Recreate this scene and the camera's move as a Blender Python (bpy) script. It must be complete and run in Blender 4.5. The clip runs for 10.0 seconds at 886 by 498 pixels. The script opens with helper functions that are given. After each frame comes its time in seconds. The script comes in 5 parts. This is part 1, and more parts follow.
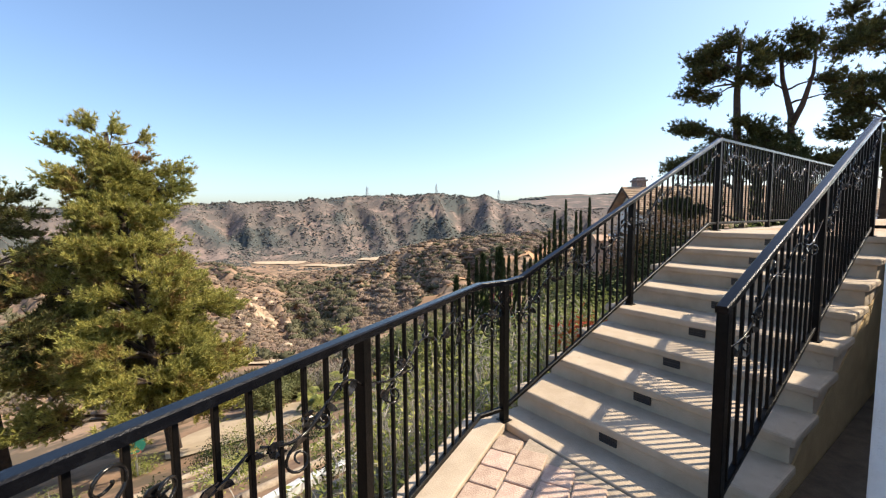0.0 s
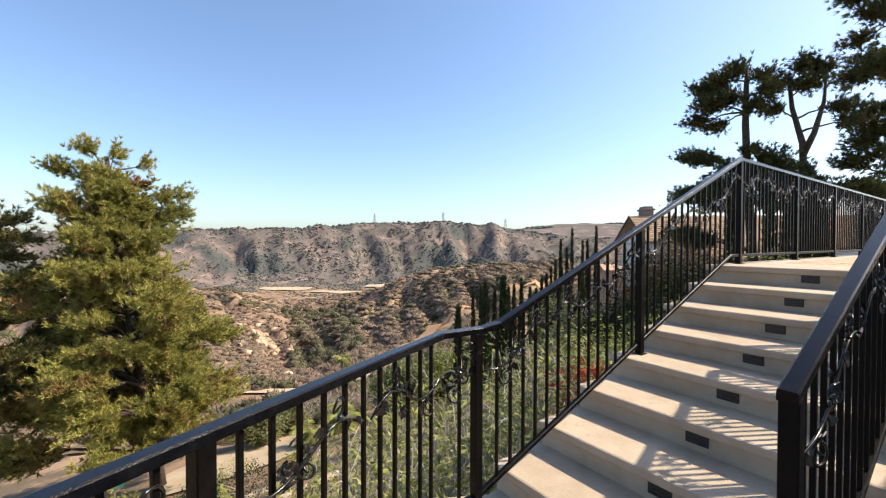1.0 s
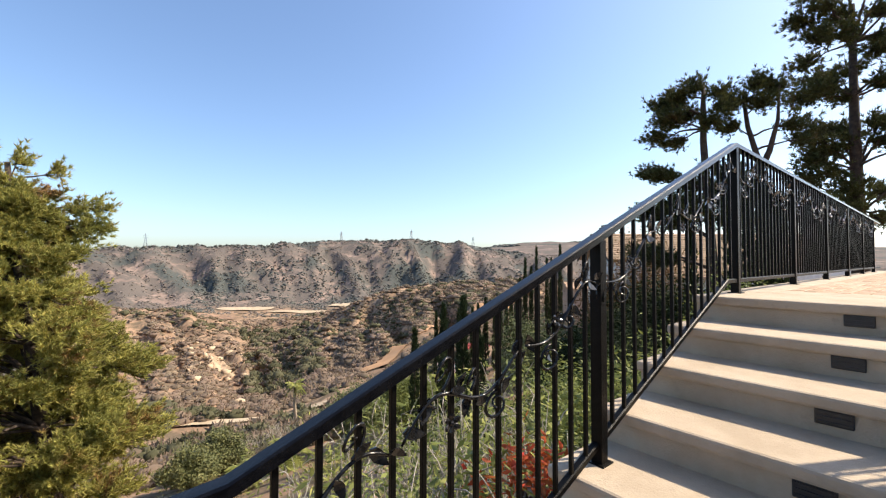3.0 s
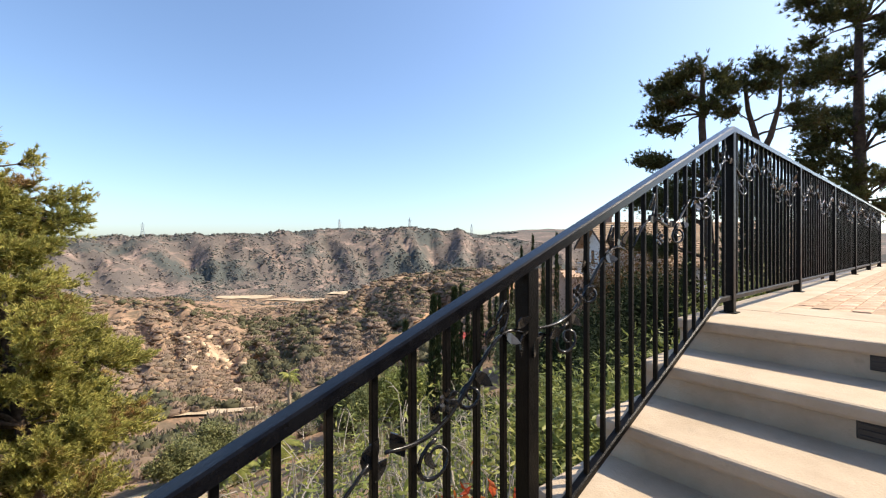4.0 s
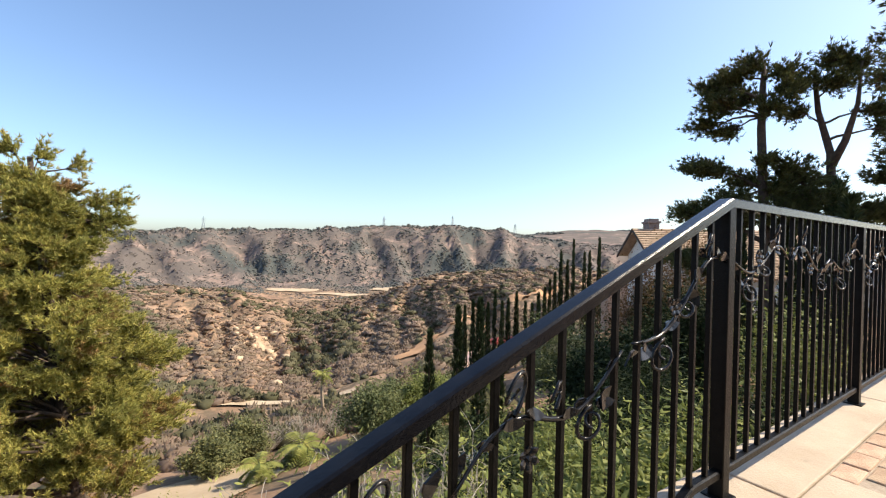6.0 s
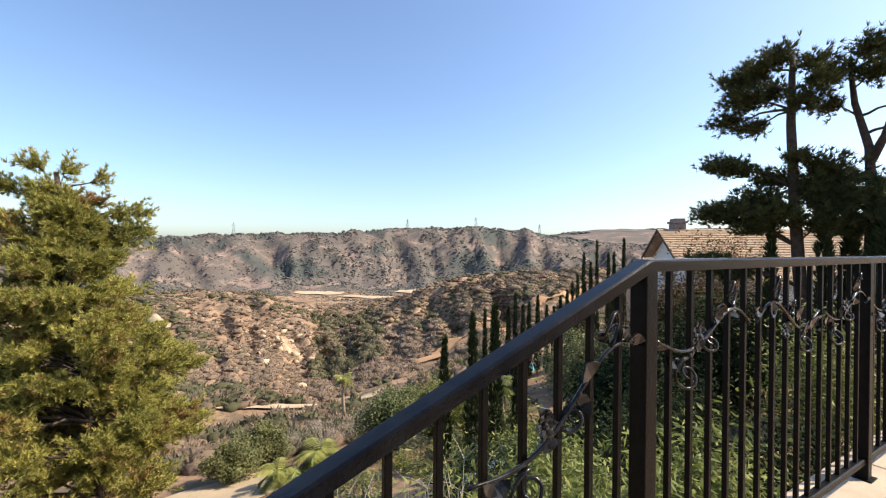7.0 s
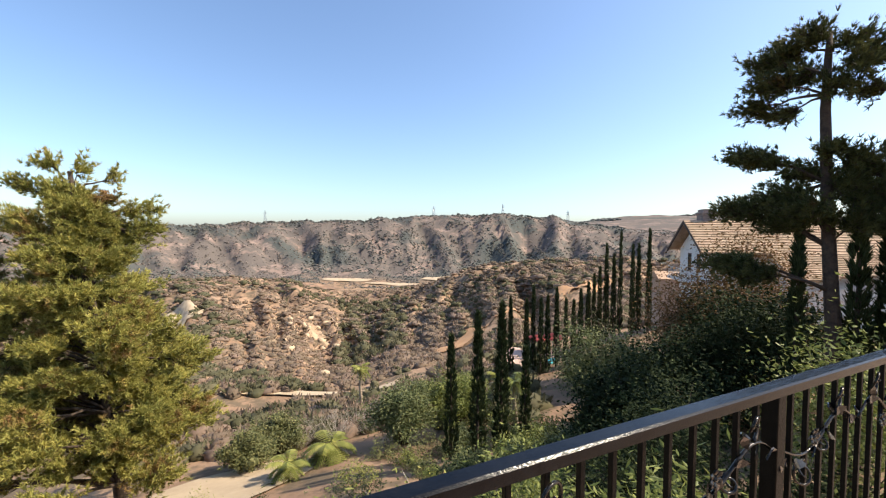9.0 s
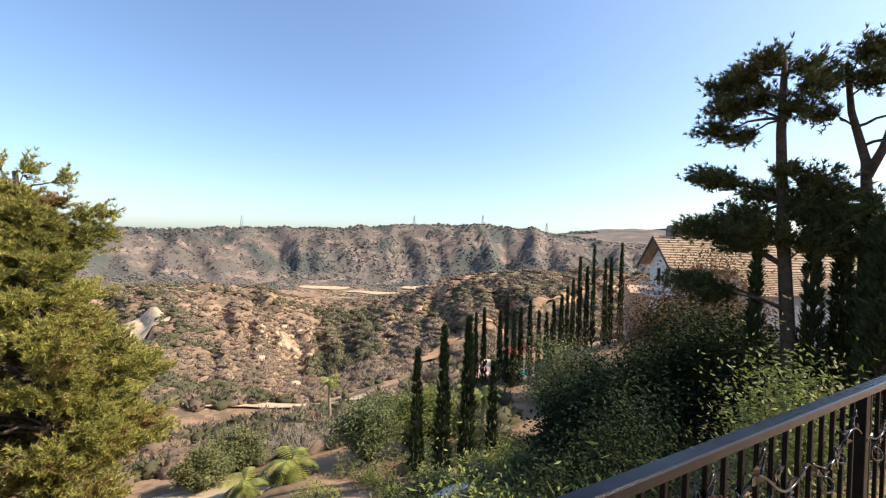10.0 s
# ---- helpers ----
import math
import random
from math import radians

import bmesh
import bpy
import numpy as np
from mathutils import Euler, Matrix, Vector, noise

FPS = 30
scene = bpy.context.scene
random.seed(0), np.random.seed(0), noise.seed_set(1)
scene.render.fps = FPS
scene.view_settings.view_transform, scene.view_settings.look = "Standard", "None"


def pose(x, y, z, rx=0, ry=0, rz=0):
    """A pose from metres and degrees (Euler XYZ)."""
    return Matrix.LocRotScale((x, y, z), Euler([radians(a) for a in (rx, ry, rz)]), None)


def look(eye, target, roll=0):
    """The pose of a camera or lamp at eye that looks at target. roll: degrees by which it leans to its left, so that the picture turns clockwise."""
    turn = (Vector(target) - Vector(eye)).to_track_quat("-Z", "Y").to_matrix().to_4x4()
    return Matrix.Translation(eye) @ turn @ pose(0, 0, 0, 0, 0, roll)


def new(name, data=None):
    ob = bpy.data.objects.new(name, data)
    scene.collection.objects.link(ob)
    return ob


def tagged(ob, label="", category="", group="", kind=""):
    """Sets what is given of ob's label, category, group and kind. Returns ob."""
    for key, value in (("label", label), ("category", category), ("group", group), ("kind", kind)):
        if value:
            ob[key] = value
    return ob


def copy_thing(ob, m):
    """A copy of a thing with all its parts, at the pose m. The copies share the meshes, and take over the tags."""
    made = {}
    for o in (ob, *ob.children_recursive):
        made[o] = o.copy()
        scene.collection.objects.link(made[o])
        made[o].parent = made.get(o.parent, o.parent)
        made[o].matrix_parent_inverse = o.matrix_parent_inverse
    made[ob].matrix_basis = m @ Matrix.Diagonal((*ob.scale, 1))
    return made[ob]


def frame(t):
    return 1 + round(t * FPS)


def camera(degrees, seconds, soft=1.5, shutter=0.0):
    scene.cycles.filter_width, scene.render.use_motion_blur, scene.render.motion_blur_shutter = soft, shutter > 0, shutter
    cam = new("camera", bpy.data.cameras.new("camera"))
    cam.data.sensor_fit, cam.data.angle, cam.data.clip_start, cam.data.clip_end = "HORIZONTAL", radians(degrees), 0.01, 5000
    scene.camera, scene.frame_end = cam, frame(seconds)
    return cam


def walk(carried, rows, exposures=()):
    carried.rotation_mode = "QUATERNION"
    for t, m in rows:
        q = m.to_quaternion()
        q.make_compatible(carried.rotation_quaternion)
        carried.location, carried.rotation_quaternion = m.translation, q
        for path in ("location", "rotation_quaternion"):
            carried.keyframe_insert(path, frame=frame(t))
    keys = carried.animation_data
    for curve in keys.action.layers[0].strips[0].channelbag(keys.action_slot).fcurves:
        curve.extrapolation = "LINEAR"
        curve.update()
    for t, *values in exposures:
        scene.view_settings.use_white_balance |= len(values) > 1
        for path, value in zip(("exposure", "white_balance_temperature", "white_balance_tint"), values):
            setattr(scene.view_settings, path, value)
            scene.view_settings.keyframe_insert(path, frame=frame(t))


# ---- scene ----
cam = camera(94.1, 10.0, soft=1.2)
METRES, EYE, TILT, LEAN, TURN = 7.6, 1.65, 0.0, 0.0, -35.7
ROWS = [
    (0.0, 0.0, 0.0, 0.0, -0.04, -4.8, 0.46),
    (0.5, 0.0195, 0.0419, -0.0007, 0.69, -3.22, 0.86),
    (1.0, 0.0414, 0.0922, 0.0001, 0.91, -0.98, -0.09),
    (1.5, 0.0641, 0.1397, 0.0014, 1.25, 1.38, -1.15),
    (2.0, 0.085, 0.1947, 0.0001, 1.44, 2.75, -2.03),
    (2.5, 0.1086, 0.2489, 0.0011, -0.57, 2.81, -1.7),
    (3.0, 0.1402, 0.3001, 0.0019, -3.46, 1.53, -0.1),
    (4.5, 0.2377, 0.4078, 0.042, -3.01, -0.91, 0.43),
    (5.0, 0.2672, 0.4353, 0.0615, -0.48, -0.52, -0.5),
    (5.5, 0.2958, 0.4627, 0.0805, 1.15, -0.38, -1.18),
    (7.0, 0.4062, 0.5387, 0.1294, 5.67, -0.32, -0.44),
    (7.5, 0.4457, 0.5571, 0.1481, 7.64, -0.12, 0.16),
    (8.0, 0.4789, 0.5797, 0.1642, 8.19, -0.82, 0.31),
    (8.5, 0.5107, 0.6074, 0.1783, 8.51, -1.67, -0.17),
    (9.0, 0.5479, 0.637, 0.1969, 9.42, -2.15, -0.36),
    (9.5, 0.584, 0.6673, 0.2085, 8.51, -1.99, -1.05),
    (10.0, 0.6252, 0.6944, 0.2149, 6.71, -0.83, -1.52),
]
STOPS = 0.85
walk(cam, [(t, pose(0, 0, EYE, TILT, LEAN, TURN) @ pose(METRES * x, METRES * y, METRES * z, 90 + pitch, roll, yaw)) for t, x, y, z, yaw, pitch, roll in ROWS],
     exposures=((0.0, STOPS), (10.0, STOPS)))

# ---- daylight ----
SUN = Vector((0.9, -0.5, 1.0)).normalized()
SUN_EL = math.asin(SUN.z)
SUN_AZ = math.atan2(SUN.x, SUN.y)
world = bpy.data.worlds.new("sky")
scene.world = world
world.use_nodes = True
wn = world.node_tree
sky = wn.nodes.new("ShaderNodeTexSky")
sky.sky_type, sky.sun_disc = "NISHITA", False
sky.sun_elevation, sky.sun_rotation = SUN_EL, SUN_AZ
sky.altitude, sky.air_density, sky.dust_density, sky.ozone_density = 300, 1.0, 1.7, 3.6
wn.links.new(sky.outputs[0], wn.nodes["Background"].inputs[0])
wn.nodes["Background"].inputs[1].default_value = 0.14
sun = new("sun", bpy.data.lights.new("sun", "SUN"))
sun.data.energy, sun.data.angle, sun.data.color = 4.4, radians(0.55), (1.0, 0.88, 0.70)
sun.matrix_world = look(SUN * 50, (0, 0, 0))


# ---- materials ----
def mat(name, low, high, scale=4.0, rough=0.8, metal=0.0, bump=0.0, bump_scale=60.0, island=0.0, each=0.0, spots=None, spot_scale=1.0, spot_at=0.6, leaf=0.0, detail=6.0, spec=0.5):
    """A surface between two colours at two scales, with relief; spots: a third colour in patches;
    island, each: variation from leaf to leaf or from piece to piece; leaf: light let through."""
    m = bpy.data.materials.new(name)
    m.use_nodes = True
    n, l = m.node_tree.nodes, m.node_tree.links
    b = n["Principled BSDF"]
    b.inputs["Roughness"].default_value, b.inputs["Metallic"].default_value = rough, metal
    b.inputs["Specular IOR Level"].default_value = 0.15 if leaf else spec
    co = n.new("ShaderNodeTexCoord")
    noi = n.new("ShaderNodeTexNoise")
    noi.inputs["Scale"].default_value, noi.inputs["Detail"].default_value = scale, detail
    noi.inputs["Roughness"].default_value = 0.62
    l.new(co.outputs["Object"], noi.inputs["Vector"])
    ramp = n.new("ShaderNodeValToRGB")
    ramp.color_ramp.elements[0].position, ramp.color_ramp.elements[1].position = 0.34, 0.66
    ramp.color_ramp.elements[0].color, ramp.color_ramp.elements[1].color = (*low, 1), (*high, 1)
    l.new(noi.outputs[0], ramp.inputs[0])
    out = ramp.outputs[0]
    if spots:
        n2 = n.new("ShaderNodeTexNoise")
        n2.inputs["Scale"].default_value, n2.inputs["Detail"].default_value = spot_scale, 8
        n2.inputs["Roughness"].default_value = 0.65
        l.new(co.outputs["Object"], n2.inputs["Vector"])
        r2 = n.new("ShaderNodeValToRGB")
        r2.color_ramp.elements[0].position, r2.color_ramp.elements[1].position = spot_at - 0.05, spot_at + 0.05
        l.new(n2.outputs[0], r2.inputs[0])
        mx = n.new("ShaderNodeMixRGB")
        mx.inputs[2].default_value = (*spots, 1)
        l.new(r2.outputs[0], mx.inputs[0])
        l.new(out, mx.inputs[1])
        out = mx.outputs[0]
    for amount, node, socket in ((island, "ShaderNodeNewGeometry", "Random Per Island"), (each, "ShaderNodeObjectInfo", "Random")):
        if amount:
            src = n.new(node)
            hs = n.new("ShaderNodeHueSaturation")
            mr = n.new("ShaderNodeMapRange")
            mr.inputs[3].default_value, mr.inputs[4].default_value = 1 - amount, 1 + amount
            l.new(src.outputs[socket], mr.inputs[0])
            l.new(mr.outputs[0], hs.inputs["Value"])
            hm = n.new("ShaderNodeMapRange")
            hm.inputs[3].default_value, hm.inputs[4].default_value = 0.5 + amount * 0.05, 0.5 - amount * 0.05
            l.new(src.outputs[socket], hm.inputs[0])
            l.new(hm.outputs[0], hs.inputs["Hue"])
            l.new(out, hs.inputs["Color"])
            out = hs.outputs[0]
    l.new(out, b.inputs["Base Color"])
    if bump:
        nb = n.new("ShaderNodeTexNoise")
        nb.inputs["Scale"].default_value, nb.inputs["Detail"].default_value = bump_scale, 5
        l.new(co.outputs["Object"], nb.inputs["Vector"])
        bp = n.new("ShaderNodeBump")
        bp.inputs["Strength"].default_value, bp.inputs["Distance"].default_value = min(1, bump), 0.02 * max(1, bump)
        l.new(nb.outputs[0], bp.inputs["Height"])
        l.new(bp.outputs[0], b.inputs["Normal"])
    if leaf:
        tr = n.new("ShaderNodeBsdfTranslucent")
        l.new(out, tr.inputs[0])
        mix = n.new("ShaderNodeMixShader")
        mix.inputs[0].default_value = leaf
        l.new(b.outputs[0], mix.inputs[1])
        l.new(tr.outputs[0], mix.inputs[2])
        l.new(mix.outputs[0], n["Material Output"].inputs[0])
    return m


M_CONC = mat("buff concrete", (0.40, 0.31, 0.215), (0.51, 0.405, 0.295), 3.0, 0.85, bump=0.25, bump_scale=90, spots=(0.37, 0.295, 0.21), spot_scale=7, spot_at=0.66)
M_PAVE = mat("pink paver", (0.40, 0.27, 0.20), (0.55, 0.40, 0.30), 9.0, 0.85, bump=0.4, bump_scale=70, each=0.16)
M_PAVE2 = mat("tan brick paver", (0.42, 0.25, 0.16), (0.58, 0.40, 0.27), 9.0, 0.85, bump=0.4, bump_scale=70, each=0.25)
M_SAND = mat("joint sand", (0.30, 0.24, 0.17), (0.40, 0.32, 0.24), 30, 0.95, bump=0.3)
M_STUCCO = mat("ochre stucco", (0.36, 0.25, 0.12), (0.45, 0.32, 0.16), 5, 0.9, bump=0.6, bump_scale=120)
M_WHITE = mat("pale stucco", (0.62, 0.61, 0.58), (0.74, 0.73, 0.70), 4, 0.9, bump=0.5, bump_scale=120)
M_IRON = mat("black painted iron", (0.002, 0.0018, 0.0016), (0.006, 0.005, 0.0042), 25, 0.40, bump=0.15, bump_scale=160, spots=(0.014, 0.009, 0.006), spot_scale=30, spot_at=0.68, spec=0.12)
M_IRONR = mat("weathered iron cap", (0.002, 0.002, 0.003), (0.007, 0.007, 0.008), 18, 0.18, bump=0.08, bump_scale=140, spots=(0.014, 0.012, 0.011), spot_scale=40, spot_at=0.72, spec=0.2)
M_LEAFI = mat("worn iron leaf", (0.012, 0.011, 0.010), (0.045, 0.041, 0.037), 30, 0.2, 0.6)
M_BLACK = mat("dark lamp housing", (0.012, 0.012, 0.014), (0.025, 0.025, 0.028), 30, 0.4)
M_DIRT = mat("pale graded dirt", (0.38, 0.285, 0.18), (0.52, 0.40, 0.265), 0.3, 0.95, bump=1.0, bump_scale=4)
M_ORANGE = mat("orange dirt track", (0.40, 0.215, 0.10), (0.52, 0.30, 0.15), 0.2, 0.95, bump=1.0, bump_scale=3)
M_REDDIRT = mat("reddish thin soil", (0.22, 0.125, 0.07), (0.36, 0.22, 0.13), 0.1, 0.95, bump=1.5, bump_scale=1.0, spots=(0.12, 0.09, 0.06), spot_scale=0.25, spot_at=0.55)
M_BANK = mat("eroded tan bank", (0.36, 0.245, 0.155), (0.50, 0.36, 0.24), 0.25, 0.95, bump=1.5, bump_scale=1.2, spots=(0.20, 0.148, 0.095), spot_scale=0.45, spot_at=0.52, spec=0.1)
M_ROCK = mat("pale sandstone", (0.40, 0.29, 0.18), (0.58, 0.44, 0.29), 0.5, 0.9, bump=1.5, bump_scale=2)
M_SCRUB = mat("grey brown chaparral", (0.205, 0.15, 0.106), (0.295, 0.218, 0.154), 0.02, 0.9, island=0.22, leaf=0.3)
M_SCRUBG = mat("olive chaparral", (0.105, 0.10, 0.055), (0.165, 0.15, 0.085), 0.05, 0.9, island=0.22, leaf=0.3)
# Far brush: distance haze is put into these two greyed base colours.
M_FARBRUSH = mat("haze greyed brush", (0.15, 0.13, 0.114), (0.21, 0.174, 0.148), 0.01, 0.9, bump=0.5, bump_scale=4, island=0.2, spec=0.1)
M_FAROLIVE = mat("haze greyed olive brush", (0.096, 0.10, 0.09), (0.14, 0.137, 0.118), 0.02, 0.9, bump=0.5, bump_scale=4, island=0.2, spec=0.1)
M_OLIVE = mat("olive leaves", (0.115, 0.125, 0.05), (0.23, 0.225, 0.09), 0.8, 0.5, island=0.35, leaf=0.25)
# Base colour darkened to hold the shade beside the stairs.
M_SOIL = mat("shade darkened soil", (0.07, 0.05, 0.033), (0.13, 0.095, 0.06), 8, 0.95, bump=0.8, bump_scale=40)
M_NEEDLE = mat("pine needles", (0.225, 0.224, 0.057), (0.45, 0.41, 0.11), 0.6, 0.6, island=0.35, spots=(0.29, 0.178, 0.07), spot_scale=0.5, spot_at=0.59, leaf=0.25)
M_NEEDLEM = mat("olive pine needles", (0.10, 0.105, 0.035), (0.22, 0.205, 0.07), 0.6, 0.6, island=0.35, spots=(0.17, 0.10, 0.045), spot_scale=0.5, spot_at=0.56, leaf=0.2)
M_NEEDLED = mat("dark pine needles", (0.045, 0.056, 0.02), (0.115, 0.118, 0.042), 0.8, 0.55, island=0.35, spots=(0.14, 0.085, 0.03), spot_scale=0.9, spot_at=0.66, leaf=0.2)
M_CYP = mat("cypress foliage", (0.030, 0.042, 0.017), (0.062, 0.08, 0.032), 1.5, 0.6, island=0.35, leaf=0.15)
M_CROWN = mat("grey green crown leaves", (0.095, 0.115, 0.045), (0.20, 0.215, 0.09), 0.8, 0.5, island=0.35, leaf=0.25)
M_LEAF = mat("green leaves", (0.115, 0.14, 0.034), (0.25, 0.27, 0.08), 1.2, 0.45, island=0.35, leaf=0.3)
# Deep shade is put into this leaf colour; sunlit shrubs use M_LEAF.
M_LEAFD = mat("shade darkened green leaves", (0.013, 0.021, 0.007), (0.031, 0.044, 0.013), 0.8, 0.8, island=0.35, leaf=0.12)
M_LEAFY = mat("yellow green fronds", (0.20, 0.22, 0.05), (0.34, 0.33, 0.10), 1.0, 0.5, island=0.3, leaf=0.3)
M_RUST = mat("rusty brown foliage", (0.12, 0.07, 0.03), (0.22, 0.13, 0.05), 1.0, 0.6, island=0.35, leaf=0.2)
M_RED = mat("red leaves", (0.35, 0.06, 0.02), (0.5, 0.12, 0.03), 2, 0.5, island=0.3, leaf=0.3)
M_TWIG = mat("grey dry twigs", (0.28, 0.24, 0.19), (0.42, 0.37, 0.30), 6, 0.85, island=0.2)
M_BARK = mat("pine bark", (0.035, 0.024, 0.017), (0.085, 0.058, 0.04), 5, 0.95, bump=1.5, bump_scale=14)
M_BARKP = mat("palm bark", (0.26, 0.20, 0.14), (0.40, 0.32, 0.23), 6, 0.95, bump=1.0, bump_scale=12)
M_TILE = mat("flat clay roof tile", (0.29, 0.19, 0.11), (0.43, 0.30, 0.19), 1.5, 0.85, bump=0.5, bump_scale=20, each=0.12, spots=(0.28, 0.19, 0.12), spot_scale=2, spot_at=0.62)
M_TIMBER = mat("dark timber", (0.035, 0.022, 0.015), (0.07, 0.045, 0.03), 6, 0.75, bump=0.4)
M_BRICK = mat("grey chimney brick", (0.16, 0.13, 0.12), (0.30, 0.24, 0.21), 4, 0.9, bump=0.8, bump_scale=15)
M_BLOCK = mat("white garden block", (0.60, 0.58, 0.53), (0.74, 0.72, 0.67), 5, 0.9, bump=0.6, bump_scale=30, each=0.08)
M_GREEN = mat("green painted board", (0.02, 0.16, 0.12), (0.03, 0.2, 0.15), 3, 0.4)
M_STEEL = mat("galvanised steel", (0.30, 0.31, 0.32), (0.42, 0.43, 0.44), 8, 0.4, 0.8)
M_REDCLOTH = mat("red canvas", (0.40, 0.06, 0.04), (0.52, 0.09, 0.06), 4, 0.8)
M_WATER = mat("pool water", (0.05, 0.38, 0.40), (0.10, 0.50, 0.52), 0.8, 0.06, bump=0.2, bump_scale=3)
M_GLASS = mat("dark window glass", (0.02, 0.025, 0.03), (0.03, 0.035, 0.04), 1, 0.05)
M_GREY = mat("grey cement path", (0.34, 0.35, 0.36), (0.46, 0.47, 0.48), 2, 0.9, bump=0.5, bump_scale=30)


def ground_material():
    """Tan soil speckled with low brush; on the hills across the canyon scrub over pinkish rocky soil, greyed in colour
    to stand for haze.
    """
    m = bpy.data.materials.new("dry hillside soil and brush with far haze")
    m.use_nodes = True
    n, l = m.node_tree.nodes, m.node_tree.links
    b = n["Principled BSDF"]
    b.inputs["Roughness"].default_value, b.inputs["Specular IOR Level"].default_value = 0.95, 0.1
    co = n.new("ShaderNodeTexCoord")

    def cover(scale, lo, hi, rough=0.62, detail=9.0):
        t = n.new("ShaderNodeTexNoise")
        t.inputs["Scale"].default_value, t.inputs["Detail"].default_value, t.inputs["Roughness"].default_value = scale, detail, rough
        l.new(co.outputs["Object"], t.inputs["Vector"])
        r = n.new("ShaderNodeMapRange")
        r.interpolation_type = "SMOOTHSTEP"
        r.inputs[1].default_value, r.inputs[2].default_value = lo, hi
        l.new(t.outputs[0], r.inputs[0])
        return r.outputs[0]

    def blend(k, a, c):
        x = n.new("ShaderNodeMixRGB")
        l.new(k, x.inputs[0])
        for socket, value in ((x.inputs[1], a), (x.inputs[2], c)):
            if isinstance(value, tuple):
                socket.default_value = (*value, 1)
            else:
                l.new(value, socket)
        return x.outputs[0]
    near = blend(cover(0.05, 0.36, 0.64), (0.265, 0.168, 0.105), (0.385, 0.255, 0.162))
    near = blend(cover(0.30, 0.46, 0.58), near, (0.155, 0.115, 0.075))
    # The far colours are cooled and greyed: aerial haze painted into the ground.
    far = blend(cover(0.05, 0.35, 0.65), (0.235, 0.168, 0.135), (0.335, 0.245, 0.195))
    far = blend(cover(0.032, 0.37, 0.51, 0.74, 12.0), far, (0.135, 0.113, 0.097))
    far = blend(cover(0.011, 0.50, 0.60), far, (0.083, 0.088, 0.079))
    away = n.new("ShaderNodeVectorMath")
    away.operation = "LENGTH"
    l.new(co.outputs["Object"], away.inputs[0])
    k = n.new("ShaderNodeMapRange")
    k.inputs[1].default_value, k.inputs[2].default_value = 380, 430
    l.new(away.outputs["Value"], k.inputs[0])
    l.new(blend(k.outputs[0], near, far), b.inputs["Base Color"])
    t = n.new("ShaderNodeTexNoise")
    t.inputs["Scale"].default_value, t.inputs["Detail"].default_value = 0.5, 6
    l.new(co.outputs["Object"], t.inputs["Vector"])
    bp = n.new("ShaderNodeBump")
    bp.inputs["Strength"].default_value, bp.inputs["Distance"].default_value = 0.7, 0.5
    l.new(t.outputs[0], bp.inputs["Height"])
    l.new(bp.outputs[0], b.inputs["Normal"])
    return m


M_GROUND = ground_material()


# ---- mesh helpers ----
class Geo:
    """Vertices and faces, gathered piece by piece."""

    def __init__(self):
        self.v, self.f = [], []

    def add(self, verts, faces):
        k = len(self.v)
        self.v.extend(tuple(p) for p in verts)
        self.f.extend(tuple(i + k for i in q) for q in faces)
        return self

    def box(self, lo, hi, m=None):
        (a, b, c), (d, e, f) = lo, hi
        vs = [Vector(p) for p in ((a, b, c), (d, b, c), (d, e, c), (a, e, c), (a, b, f), (d, b, f), (d, e, f), (a, e, f))]
        if m:
            vs = [m @ p for p in vs]
        return self.add(vs, ((0, 3, 2, 1), (4, 5, 6, 7), (0, 1, 5, 4), (1, 2, 6, 5), (2, 3, 7, 6), (3, 0, 4, 7)))

    def bevelled(self, lo, hi, r, m=None, top_only=False):
        """A box with rounded edges."""
        bm = bmesh.new()
        bmesh.ops.create_cube(bm, size=1)
        c = [(p + q) / 2 for p, q in zip(lo, hi)]
        s = [q - p for p, q in zip(lo, hi)]
        for v in bm.verts:
            v.co = Vector((c[0] + v.co.x * s[0], c[1] + v.co.y * s[1], c[2] + v.co.z * s[2]))
        es = [e for e in bm.edges if not top_only or all(v.co.z > c[2] for v in e.verts)]
        bmesh.ops.bevel(bm, geom=es, offset=r, segments=2, profile=0.5, affect="EDGES")
        if m:
            bm.transform(m)
        bm.verts.index_update()
        self.add([v.co for v in bm.verts], [[v.index for v in f.verts] for f in bm.faces])
        bm.free()
        return self

    def tube(self, pts, radii, sides=6, cap=True):
        pts = [Vector(p) for p in pts]
        if not hasattr(radii, "__len__"):
            radii = [radii] * len(pts)
        side = None
        vs, fs = [], []
        for i, p in enumerate(pts):
            d = (pts[min(i + 1, len(pts) - 1)] - pts[max(i - 1, 0)]).normalized()
            side = d.orthogonal().normalized() if side is None else (side - d * side.dot(d)).normalized()
            up = d.cross(side)
            for k in range(sides):
                a = 2 * math.pi * k / sides
                vs.append(p + (side * math.cos(a) + up * math.sin(a)) * radii[i])
        for i in range(len(pts) - 1):
            for k in range(sides):
                j = (k + 1) % sides
                fs.append((i * sides + k, i * sides + j, (i + 1) * sides + j, (i + 1) * sides + k))
        if cap:
            fs.append(tuple(range(sides - 1, -1, -1)))
            fs.append(tuple((len(pts) - 1) * sides + k for k in range(sides)))
        return self.add(vs, fs)

    def mesh(self, name):
        me = bpy.data.meshes.new(name)
        me.from_pydata(self.v, [], self.f)
        return me


